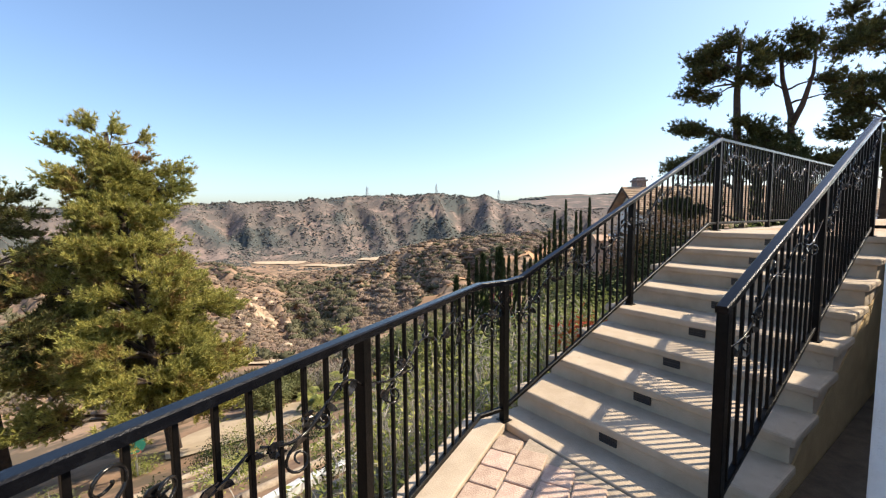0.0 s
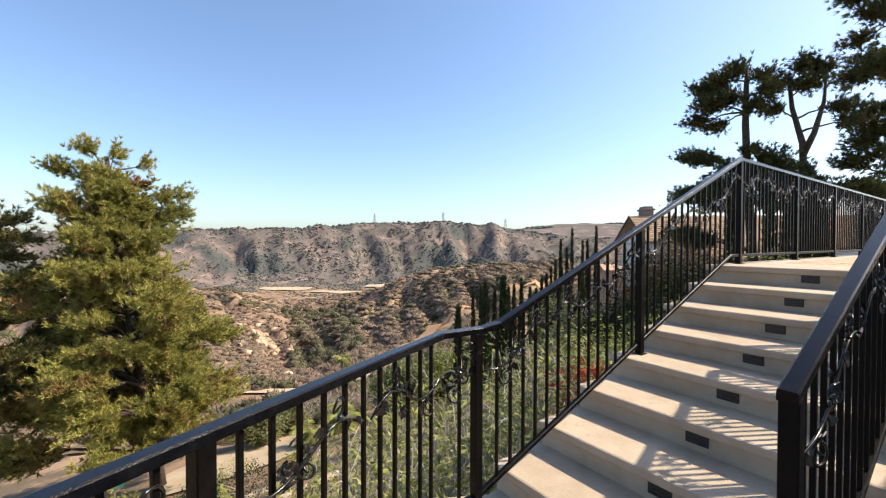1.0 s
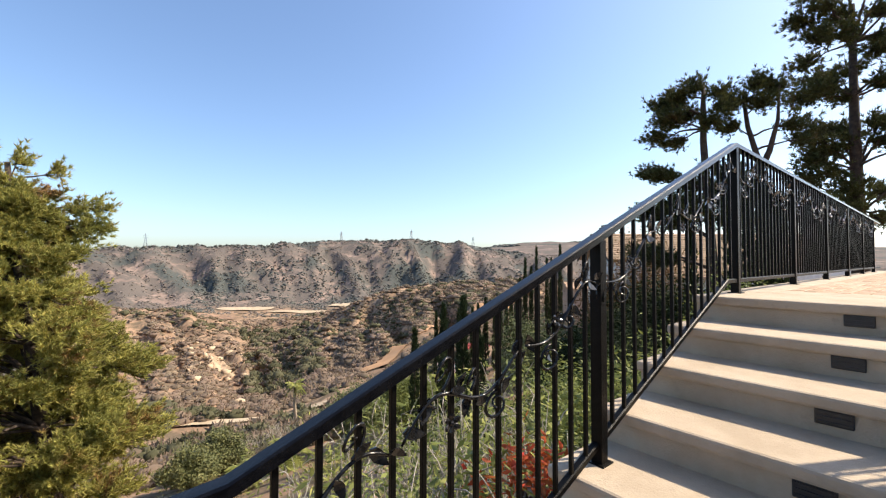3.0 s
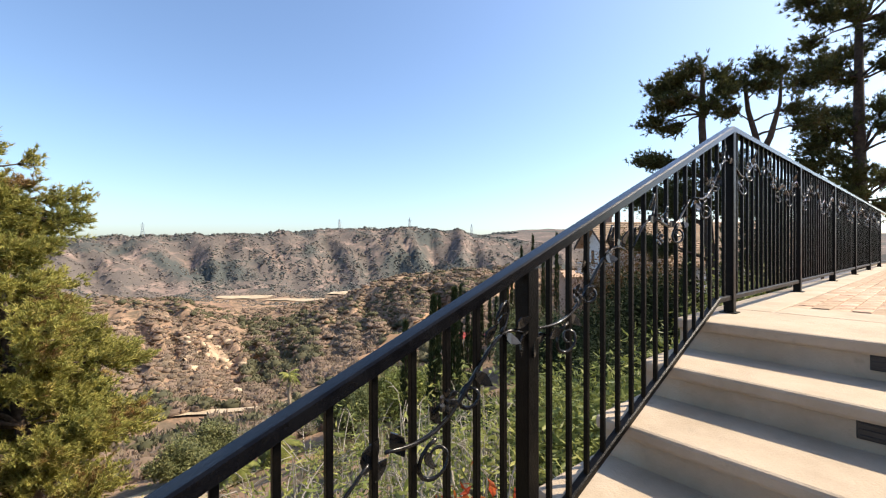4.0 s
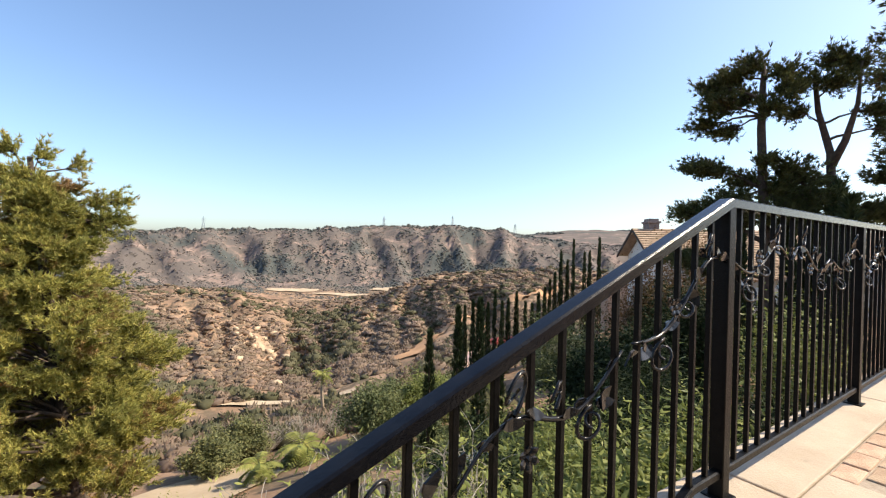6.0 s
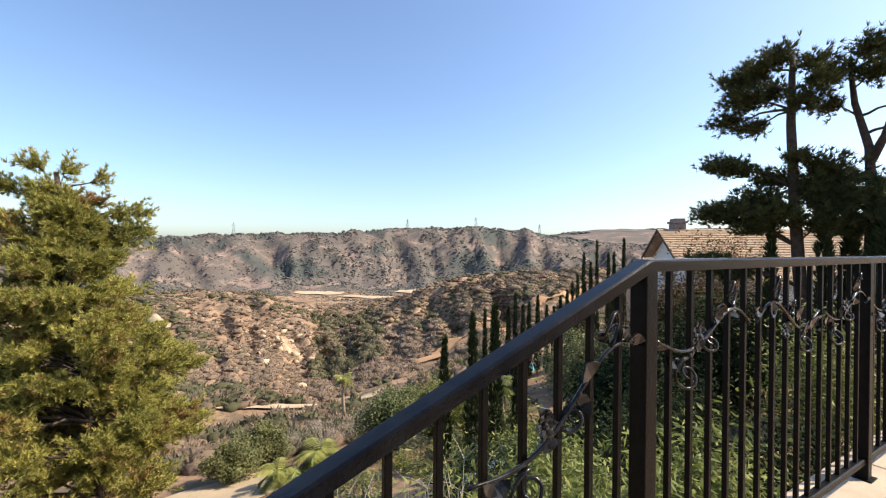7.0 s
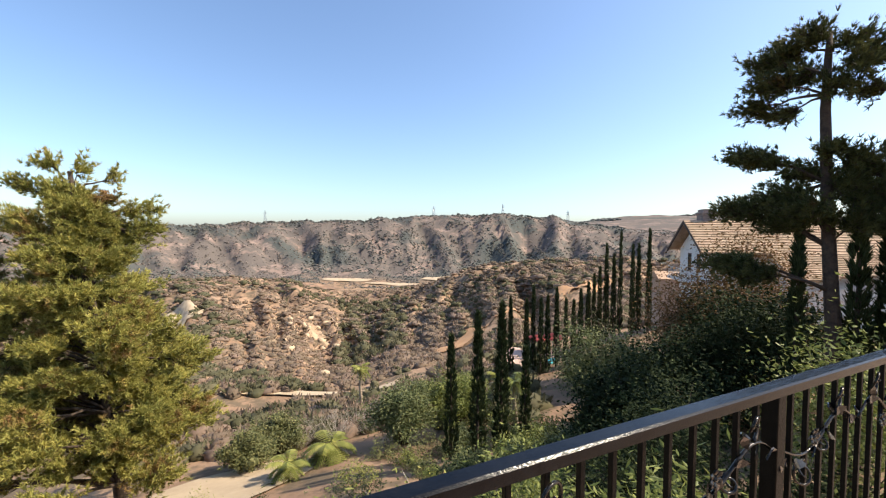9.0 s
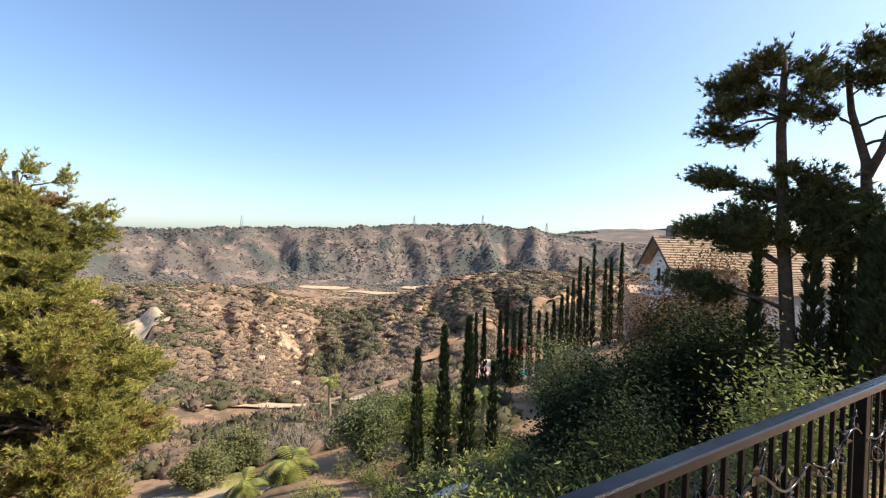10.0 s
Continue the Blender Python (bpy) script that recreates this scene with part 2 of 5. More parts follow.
def fast_mesh(name, verts, tris):
    """A mesh of triangles from arrays."""
    me = bpy.data.meshes.new(name)
    me.vertices.add(len(verts))
    me.vertices.foreach_set("co", np.asarray(verts, np.float32).ravel())
    me.loops.add(len(tris) * 3)
    me.loops.foreach_set("vertex_index", np.asarray(tris, np.int32).ravel())
    me.polygons.add(len(tris))
    me.polygons.foreach_set("loop_start", np.arange(len(tris), dtype=np.int32) * 3)
    me.update(calc_edges=True)
    return me


def part(name, geo, material, parent=None, label="", at=None, smooth=False):
    me = geo.mesh(name) if isinstance(geo, Geo) else geo
    if not me.materials:
        me.materials.append(material)
    if smooth:
        me.polygons.foreach_set("use_smooth", [True] * len(me.polygons))
    ob = new(name, me)
    if parent is not None:
        ob.parent = parent
    if at is not None:
        ob.matrix_basis = at if isinstance(at, Matrix) else Matrix.Translation(at)
    if label:
        tagged(ob, label)
    return ob


def thing(name, label, category, at=(0, 0, 0), group="", kind="", turn=0):
    ob = new(name)
    ob.empty_display_size = 0.2
    ob.matrix_basis = Matrix.Translation(at) @ pose(0, 0, 0, 0, 0, turn)
    return tagged(ob, label, category, group, kind)


# ---- lie of the land, shaped to fit the camera's view ----
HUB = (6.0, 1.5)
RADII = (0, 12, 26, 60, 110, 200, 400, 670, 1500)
# Heights set at assumed distances so slopes and skyline match the camera's view.
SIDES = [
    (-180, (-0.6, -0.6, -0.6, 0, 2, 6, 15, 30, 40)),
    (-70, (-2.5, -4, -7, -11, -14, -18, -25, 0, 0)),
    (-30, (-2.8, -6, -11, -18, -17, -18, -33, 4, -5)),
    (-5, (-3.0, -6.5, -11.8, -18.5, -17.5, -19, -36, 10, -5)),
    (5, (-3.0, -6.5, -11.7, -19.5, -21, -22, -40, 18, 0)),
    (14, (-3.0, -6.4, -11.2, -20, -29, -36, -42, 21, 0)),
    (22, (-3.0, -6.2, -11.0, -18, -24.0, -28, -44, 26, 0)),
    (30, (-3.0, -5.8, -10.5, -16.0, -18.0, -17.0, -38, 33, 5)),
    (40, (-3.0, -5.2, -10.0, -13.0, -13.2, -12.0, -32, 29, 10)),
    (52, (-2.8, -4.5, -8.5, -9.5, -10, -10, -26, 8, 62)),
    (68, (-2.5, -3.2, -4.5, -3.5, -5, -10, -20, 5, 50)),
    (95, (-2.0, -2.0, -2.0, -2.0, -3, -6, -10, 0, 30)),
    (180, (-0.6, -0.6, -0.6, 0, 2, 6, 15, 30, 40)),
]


def smooth_between(xs, ys, x):
    """Monotone glide through knots."""
    i = max(0, min(len(xs) - 2, sum(1 for v in xs[1:-1] if v <= x)))
    h = xs[i + 1] - xs[i]
    u = min(1.0, max(0.0, (x - xs[i]) / h))

    def slope(k):
        if k <= 0 or k >= len(xs) - 1:
            return 0.0
        p, q = (ys[k] - ys[k - 1]) / (xs[k] - xs[k - 1]), (ys[k + 1] - ys[k]) / (xs[k + 1] - xs[k])
        return 0.0 if p * q <= 0 else 2 * p * q / (p + q)
    a, b = slope(i) * h, slope(i + 1) * h
    return ys[i] * (2 * u**3 - 3 * u * u + 1) + a * (u**3 - 2 * u * u + u) + ys[i + 1] * (3 * u * u - 2 * u**3) + b * (u**3 - u * u)


def fitted_profile(az):
    """Heights along one bearing, blended from the view-fitted table."""
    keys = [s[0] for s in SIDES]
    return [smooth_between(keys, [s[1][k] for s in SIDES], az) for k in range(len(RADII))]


def land_detail(x, y, r, az):
    if r < 20:
        return 0.0
    amp = min(1.0, (r - 20) / 120)
    z = amp * 2.2 * noise.fractal(Vector((x * 0.02, y * 0.02, 0.3)), 0.9, 2.1, 5)
    far = max(0.0, min(1.0, (r - 330) / 150))
    if far:
        gully = abs(noise.fractal(Vector((math.radians(az) * 9 + r * 0.0025, r * 0.0035, 4.1)), 0.9, 2.0, 5))
        face = math.sin(math.pi * max(0.0, min(1.0, (r - 400) / 290)))
        z += far * (face * (9 - 34 * gully) + 2.6 * noise.fractal(Vector((x * 0.012, y * 0.012, 9.0)), 0.8, 2.1, 6))
    if 62 < r < 330:
        gully = abs(noise.fractal(Vector((math.radians(az) * 9 + r * 0.006, r * 0.012, 1.7)), 0.9, 2.0, 4))
        z += min(1, (r - 62) / 60) * min(1, (330 - r) / 100) * (2.5 - 10 * gully)
    return z


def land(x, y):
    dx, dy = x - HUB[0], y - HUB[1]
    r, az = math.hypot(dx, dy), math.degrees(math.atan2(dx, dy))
    return smooth_between(RADII, fitted_profile(az), r) + land_detail(x, y, r, az)


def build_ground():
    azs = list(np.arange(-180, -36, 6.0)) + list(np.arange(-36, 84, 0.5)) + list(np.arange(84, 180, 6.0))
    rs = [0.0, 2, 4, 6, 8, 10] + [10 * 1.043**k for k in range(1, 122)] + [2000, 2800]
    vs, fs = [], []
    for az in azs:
        prof, s, c = fitted_profile(az), math.sin(math.radians(az)), math.cos(math.radians(az))
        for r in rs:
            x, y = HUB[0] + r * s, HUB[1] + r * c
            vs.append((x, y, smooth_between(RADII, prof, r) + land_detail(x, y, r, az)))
    n = len(rs)
    for i in range(len(azs)):
        j = (i + 1) % len(azs)
        for k in range(n - 1):
            fs.append((i * n + k, j * n + k, j * n + k + 1, i * n + k + 1) if k else (i * n, j * n + 1, i * n + 1))
    g = Geo()
    g.v, g.f = vs, fs
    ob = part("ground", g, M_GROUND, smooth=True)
    tagged(ob, "dry tan canyon slopes and hills falling away below the house", "ground", kind="structure")


build_ground()


def patch(name, label, category, cx, cy, rx, ry, turn, material, lift=0.25, wobble=0.25):
    """A sheet of bare earth that lies on the land."""
    n, m = 28, 7
    c, s = math.cos(radians(turn)), math.sin(radians(turn))
    vs, fs = [], []
    for k in range(m):
        for i in range(n):
            a = 2 * math.pi * i / n
            q = (k / (m - 1)) * (1 + wobble * noise.noise(Vector((math.cos(a) * 1.7 + cx, math.sin(a) * 1.7 + cy, 2.0))))
            px, py = rx * q * math.cos(a), ry * q * math.sin(a)
            x, y = cx + c * px - s * py, cy + s * px + c * py
            vs.append((x, y, land(x, y) + lift))
    for k in range(m - 1):
        for i in range(n):
            j = (i + 1) % n
            fs.append((k * n + i, k * n + j, (k + 1) * n + j, (k + 1) * n + i))
    g = Geo().add(vs, fs)
    return tagged(part(name, g, material, smooth=True), label, category, kind="structure")


def polar(az, r):
    return HUB[0] + r * math.sin(radians(az)), HUB[1] + r * math.cos(radians(az))


def track(name, label, pts, width, material, lift=0.3):
    """A dirt road along points of the plan."""
    out = []
    for a, b in zip(pts, pts[1:]):
        for k in range(12):
            out.append(Vector(a).lerp(Vector(b), k / 12))
    out.append(Vector(pts[-1]))
    vs, fs = [], []
    for i, p in enumerate(out):
        d = (out[min(i + 1, len(out) - 1)] - out[max(i - 1, 0)]).normalized()
        w = width * (0.85 + 0.3 * noise.noise(Vector((p.x * 0.1, p.y * 0.1, 0)))) / 2
        for k in (-1, -0.5, 0, 0.5, 1):
            x, y = p.x - d.y * w * k, p.y + d.x * w * k
            vs.append((x, y, land(x, y) + lift))
    for i in range(len(out) - 1):
        for k in range(4):
            fs.append((i * 5 + k, i * 5 + k + 1, (i + 1) * 5 + k + 1, (i + 1) * 5 + k))
    return tagged(part(name, Geo().add(vs, fs), material, smooth=True), label, "dirt road", kind="structure")


patch("dirt_field", "pale graded field on the canyon floor", "field", *polar(13.2, 392), 22, 13, -10, M_DIRT, 0.8)
patch("dirt_field", "pale graded field on the canyon floor", "field", *polar(25.8, 405), 17, 13, -20, M_DIRT, 0.8)
patch("dirt_field", "narrow pale strip on the canyon floor", "field", *polar(19.6, 372), 24, 8, -28, M_DIRT, 0.8)
patch("bare_slope", "bare tan earth bank on the near canyon rim", "bare ground", *polar(-7.6, 116), 7.5, 12, 10, M_DIRT, 0.5)
patch("bare_slope", "reddish bare hill with thin brush", "bare ground", *polar(6.5, 340), 34, 22, -8, M_REDDIRT, 0.7, 0.6)
patch("dirt_yard", "pale sandy yard below the slope", "yard", *polar(-2, 27), 5.5, 3.6, 20, M_DIRT, 0.1)
for k, (az, r, rx, ry) in enumerate(((9.2, 128, 3.4, 9), (10.6, 138, 2.6, 8), (7.6, 112, 2.2, 7), (5.2, 96, 2.0, 6), (6.4, 88, 2.6, 5), (11.4, 152, 2.4, 10), (3.4, 92, 1.8, 5), (12.6, 170, 2.2, 9), (4.4, 118, 2.4, 6), (8.4, 146, 2.0, 7))):
    patch("eroded_bank", "pale eroded sandstone bank between dry brush", "bare ground", *polar(az, r), rx * 0.62, ry * 0.62, -az - 28 + 9 * (k % 5), M_BANK, 0.3, 0.9)
track("dirt_road", "pale dirt road through the canyon brush", [polar(-2, 62), polar(5, 60), polar(12, 57), polar(19, 57), polar(21, 56)], 2.6, M_DIRT)
track("dirt_road", "orange dirt track climbing the brushy slope", [polar(26.6, 73), polar(29.5, 84), polar(34, 95), polar(39, 102), polar(46, 112), polar(54, 120)], 9.0, M_ORANGE)

# ---- terrace, stairs and landing ----
RISE, GOING, NOSE, STEPS = 0.176, 0.44, 2.50, 8
DECK = RISE * STEPS
LEFT, RIGHT = 2.45, 0.66
RAIL_Y, RAIL_R = 2.30, 0.82


def build_stairs():
    st = thing("staircase", "buff concrete outdoor stairs with rounded nosings and riser lights", "stairs", (NOSE, 1.57, 0), kind="structure")
    base = Vector((NOSE, 1.57, 0))
    for i in range(1, STEPS):
        x = NOSE + GOING * (i - 1)
        g = Geo()
        g.bevelled((x, RIGHT, RISE * i - 0.062), (x + GOING + 0.06, LEFT, RISE * i), 0.016)
        g.box((x + 0.032, RIGHT + 0.03, RISE * (i - 1) - 0.02), (x + GOING + 0.06, LEFT - 0.02, RISE * i - 0.062))
        part("step", g, M_CONC, st, at=-base)
    for i in range(1, STEPS + 1):
        x = NOSE + GOING * (i - 1) + 0.032
        z = RISE * (i - 0.54)
        g = Geo().bevelled((x - 0.012, 1.57 - 0.066, z - 0.037), (x + 0.01, 1.57 + 0.066, z + 0.037), 0.004)
        lamp = part("riser_light", g, M_BLACK, st, "black louvred step light", at=-base)
        for k in range(3):
            h = z - 0.022 + k * 0.022
            part("louvre", Geo().box((x - 0.018, 1.57 - 0.058, h - 0.003), (x - 0.011, 1.57 + 0.058, h + 0.003)), M_BLACK, lamp)
    g = Geo().add([(NOSE + 0.1, RIGHT + 0.02, -0.3), (NOSE + GOING * 8, RIGHT + 0.02, -0.3), (NOSE + GOING * 8, RIGHT + 0.02, DECK - 0.2), (NOSE + 0.1, RIGHT + 0.02, 0.02),
                   (NOSE + 0.1, RIGHT + 0.2, -0.3), (NOSE + GOING * 8, RIGHT + 0.2, -0.3), (NOSE + GOING * 8, RIGHT + 0.2, DECK - 0.2), (NOSE + 0.1, RIGHT + 0.2, 0.02)],
                  ((0, 1, 2, 3), (7, 6, 5, 4), (0, 4, 5, 1), (1, 5, 6, 2), (2, 6, 7, 3), (3, 7, 4, 0)))
    part("stringer", g, M_STUCCO, st, "ochre stucco side of the stairs", at=-base)
    g = Geo().add([(NOSE - 0.2, LEFT - 0.02, -4.0), (NOSE + GOING * 8, LEFT - 0.02, -4.0), (NOSE + GOING * 8, LEFT - 0.02, DECK - 0.2), (NOSE - 0.2, LEFT - 0.02, -0.1),
                   (NOSE - 0.2, LEFT - 0.2, -4.0), (NOSE + GOING * 8, LEFT - 0.2, -4.0), (NOSE + GOING * 8, LEFT - 0.2, DECK - 0.2), (NOSE - 0.2, LEFT - 0.2, -0.1)],
                  ((3, 2, 1, 0), (4, 5, 6, 7), (1, 5, 4, 0), (2, 6, 5, 1), (3, 7, 6, 2), (0, 4, 7, 3)))
    part("outer_wall", g, M_WHITE, st, "pale stucco wall under the stairs", at=-base)


build_stairs()
DECK_X = NOSE + GOING * (STEPS - 1)
deck = thing("terrace_floor", "upper terrace of buff concrete borders round tan brick pavers", "floor", (DECK_X, 0, DECK), kind="structure")
part("border", Geo().bevelled((DECK_X, RIGHT, DECK - 0.062), (6.275, LEFT, DECK), 0.014), M_CONC, deck, at=(-DECK_X, 0, -DECK))
part("border", Geo().bevelled((6.283, RIGHT, DECK - 0.062), (6.66, 2.12, DECK), 0.008), M_CONC, deck, at=(-DECK_X, 0, -DECK))
part("border", Geo().bevelled((6.283, 2.126, DECK - 0.062), (8.2, LEFT, DECK), 0.008), M_CONC, deck, at=(-DECK_X, 0, -DECK))
for k in range(5):
    part("border", Geo().bevelled((8.208 + 1.9 * k, 2.126, DECK - 0.062), (8.2 + 1.9 * (k + 1), LEFT, DECK), 0.008), M_CONC, deck, at=(-DECK_X, 0, -DECK))
part("border", Geo().bevelled((DECK_X, -3.5, DECK - 0.062), (6.66, RIGHT - 0.008, DECK), 0.016), M_CONC, deck, at=(-DECK_X, 0, -DECK))
part("slab", Geo().box((DECK_X + 0.032, -3.48, DECK - 0.5), (17.1, LEFT - 0.02, DECK - 0.064)), M_CONC, deck, at=(-DECK_X, 0, -DECK))
part("paver_bed", Geo().box((6.665, -3.48, DECK - 0.06), (17.1, 2.122, DECK - 0.012)), M_SAND, deck, at=(-DECK_X, 0, -DECK))
wall = tagged(part("wall_terrace", Geo().box((DECK_X + 0.1, LEFT - 0.25, -4.5), (17.0, LEFT - 0.04, DECK - 0.5)), M_WHITE), "pale stucco wall holding the upper terrace", "wall", kind="structure")
tagged(part("wall_terrace_side", Geo().box((DECK_X + 0.3, -3.4, -0.3), (DECK_X + 0.5, RIGHT + 0.02, DECK - 0.5)), M_STUCCO), "ochre stucco wall under the upper terrace", "wall", kind="structure")

# ---- railings ----
CAP = 0.037


def scroll_vine(length, seed):
    """A wavy wrought vine with curls along one bay: stem, leaves and flowers in the bay's plane (u along, w up)."""
    rnd = random.Random(seed)
    n = max(1, round(length / 0.68))
    w = length / n
    stems, leaves, flowers = Geo(), [], []
    for k in range(n):
        u0, sg = k * w, 1 if k % 2 else -1
        pts = []
        for i in range(25):
            a = i / 24
            pts.append((u0 + w * (0.04 + 0.92 * a), 0, -0.21 + sg * 0.06 * math.sin(2 * math.pi * a) + 0.012 * math.sin(9 * a)))
        stems.tube(pts, [0.0075 * (1 - 0.35 * abs(2 * i / 24 - 1)) for i in range(25)], 6)
        for a, d, size in ((0.28, sg, 0.058), (0.72, -sg, 0.052), (0.5, sg, 0.04)):
            c = Vector((u0 + w * a, 0, -0.21 + sg * 0.075 * math.sin(2 * math.pi * a)))
            cur = []
            for i in range(22):
                th = i / 21 * 4.4 * math.pi / 1.6
                rr = size * (1 - i / 21 * 0.82)
                cur.append((c.x + d * (math.sin(th) * rr) + 0.02, 0.012 * math.sin(i * 0.5), c.z + d * (size - math.cos(th) * rr)))
            stems.tube(cur, [0.0065 * (1 - 0.4 * i / 21) for i in range(22)], 5)
        for a in (0.06, 0.15, 0.24, 0.36, 0.45, 0.55, 0.66, 0.76, 0.86, 0.95):
            z = -0.21 + sg * 0.075 * math.sin(2 * math.pi * a)
            leaves.append(((u0 + w * a, rnd.choice((-1, 1)) * 0.012, z), rnd.uniform(-70, 70) + rnd.choice((0, 180)), rnd.uniform(-35, 35), rnd.uniform(0.8, 1.25)))
        flowers.append(((u0 + w * 0.36, -0.012, -0.225 - sg * 0.03), rnd.uniform(0, 60)))
    return stems, leaves, flowers


def leaf_mesh():
    pts = [(0, 0), (0.018, 0.014), (0.036, 0.017), (0.056, 0.010), (0.072, 0)]
    g = Geo()
    vs, fs = [], []
    for side in (1, -1):
        for u, h in pts:
            vs += [(u, 0.006 * math.sin(u * 60) + 0.0025, h * side), (u, 0.006 * math.sin(u * 60) - 0.0025, h * side)]
    for s in (0, 10):
        for i in range(4):
            a = s + 2 * i
            fs.append((a, a + 1, a + 3, a + 2))
    for i in range(4):
        fs.append((2 * i, 2 * i + 2, 12 + 2 * i, 10 + 2 * i))
        fs.append((2 * i + 1, 11 + 2 * i, 13 + 2 * i, 2 * i + 3))
    return g.add(vs, fs).mesh("leaf")


def flower_mesh():
    g = Geo()
    for k in range(6):
        m = pose(0, 0, 0, 0, k * 60, 0) @ pose(0, 0, 0.019, 22, 0, 0)
        bm = bmesh.new()
        bmesh.ops.create_icosphere(bm, subdivisions=1, radius=1)
        bm.transform(m @ Matrix.Diagonal((0.013, 0.006, 0.02, 1)))
        bm.verts.index_update()
        g.add([v.co for v in bm.verts], [[v.index for v in f.verts] for f in bm.faces])
        bm.free()
    bm = bmesh.new()
    bmesh.ops.create_icosphere(bm, subdivisions=1, radius=0.011)
    bm.verts.index_update()
    g.add([v.co for v in bm.verts], [[v.index for v in f.verts] for f in bm.faces])
    bm.free()
    return g.mesh("flower")


LEAF_ME, FLOWER_ME = leaf_mesh(), flower_mesh()
LEAF_ME.materials.append(M_LEAFI)
FLOWER_ME.materials.append(M_LEAFI)
POST_CACHE = {}


def swept_box(pts, wide, high):
    """A flat bar along points, with chamfered upper edges; pts are the middle of its underside."""
    c = 0.006
    sec = [(-wide / 2, 0), (wide / 2, 0), (wide / 2, high - c), (wide / 2 - c, high), (-wide / 2 + c, high), (-wide / 2, high - c)]
    g, n = Geo(), len(sec)
    P = [Vector(p) for p in pts]
    vs, fs = [], []
    for i, p in enumerate(P):
        a = (P[i] - P[i - 1]) if i else (P[1] - P[0])
        b = (P[i + 1] - P[i]) if i < len(P) - 1 else a
        ta, tb = Vector((a.x, a.y, 0)).normalized(), Vector((b.x, b.y, 0)).normalized()
        t = (ta + tb).normalized()
        k = 1 / max(0.5, t.dot(ta))
        side = Vector((t.y, -t.x, 0)) * k
        for u, w in sec:
            vs.append(p + side * u + Vector((0, 0, w)))
    for i in range(len(P) - 1):
        for k in range(n):
            j = (k + 1) % n
            fs.append((i * n + k, i * n + j, (i + 1) * n + j, (i + 1) * n + k))
    fs += [tuple(range(n - 1, -1, -1)), tuple((len(P) - 1) * n + k for k in range(n))]
    return g.add(vs, fs)


def railing(label, tops, bottoms, posts, feet, pitch=0.117, group="terrace railings", seed=1):
    """tops, bottoms: lines of the cap's and the lower bar's undersides; posts: plan points along them; feet: heights of their bases."""
    at = Vector((posts[0][0], posts[0][1], next(z for z in feet if z is not None)))
    r = thing("railing", label, "railing", at, group)
    part("top_rail", swept_box([Vector(p) - at for p in tops], 0.058, CAP), M_IRONR, r, "worn black iron handrail cap")
    part("bottom_rail", swept_box([Vector(p) - at for p in bottoms], 0.036, 0.03), M_IRON, r)

    def height(line, q):
        best = None
        for a, b in zip(line, line[1:]):
            a, b = Vector(a), Vector(b)
            d = Vector((b.x - a.x, b.y - a.y, 0))
            if d.length < 1e-6:
                continue
            u = Vector((q[0] - a.x, q[1] - a.y, 0)).dot(d) / d.length_squared
            miss = abs(u - min(1, max(0, u)))
            if best is None or miss < best[0] - 1e-9:
                best = (miss, a.z + (b.z - a.z) * u)
        return best[1]

    for (x, y, turn), z in zip(posts, feet):
        if z is None:
            continue
        g = Geo().bevelled((-0.028, -0.028, 0), (0.028, 0.028, height(tops, (x, y)) - z + 0.004), 0.004)
        p = part("post", g, M_IRON, r, at=Matrix.Translation(Vector((x, y, z)) - at) @ pose(0, 0, 0, 0, 0, turn))
        part("base_plate", Geo().bevelled((-0.046, -0.046, 0), (0.046, 0.046, 0.007), 0.002), M_IRON, p)
    for k, (a, b) in enumerate(zip(posts, posts[1:])):
        A, B = Vector((a[0], a[1], 0)), Vector((b[0], b[1], 0))
        n = max(2, round((B - A).length / pitch))
        turn = math.degrees(math.atan2(B.y - A.y, B.x - A.x))
        for i in range(1, n):
            q = A.lerp(B, i / n)
            lo, hi = height(bottoms, q) + 0.02, height(tops, q) + 0.005
            key = round(hi - lo, 2)
            if key not in POST_CACHE:
                me = Geo().bevelled((-0.0088, -0.0088, 0), (0.0088, 0.0088, key), 0.002).mesh("baluster")
                me.materials.append(M_IRON)
                POST_CACHE[key] = me
            part("baluster", POST_CACHE[key], M_IRON, r, at=Matrix.Translation(Vector((q.x, q.y, lo)) - at) @ pose(0, 0, 0, 0, 0, turn))
        h0, h1 = height(tops, A.lerp(B, 0.1)), height(tops, A.lerp(B, 0.9))
        run = (B - A).length
        shear = Matrix(((1, 0, 0, 0), (0, 1, 0, 0), ((h1 - h0) / (0.8 * run), 0, 1, 0), (0, 0, 0, 1)))
        start = Matrix.Translation(Vector((A.x, A.y, h0 - (h1 - h0) / 8)) - at) @ pose(0, 0, 0, 0, 0, turn)
        stems, leaves, flowers = scroll_vine(run, seed * 31 + k)
        stems.v = [tuple(shear @ (Vector(v) - Vector((0, 0.016, 0)))) for v in stems.v]
        vine = part("vine_scroll", stems, M_LEAFI, r, "wrought iron vine with curls", at=start, smooth=True)
        for c, ang, tip, size in leaves:
            part("leaf", LEAF_ME, M_LEAFI, vine, at=Matrix.Translation(shear @ Vector((c[0], c[1] - 0.016, c[2]))) @ pose(0, 0, 0, tip, ang, 0) @ Matrix.Scale(size, 4))
        for c, ang in flowers:
            part("flower", FLOWER_ME, M_LEAFI, vine, at=Matrix.Translation(shear @ Vector((c[0], c[1] - 0.02, c[2]))) @ pose(0, 0, 0, 0, ang, 0))
    return r


PB = (2.25, 2.31)
LK = (2.0, 2.325)
LAND_DIR = Vector((-1.24, -0.64, 0)).normalized()


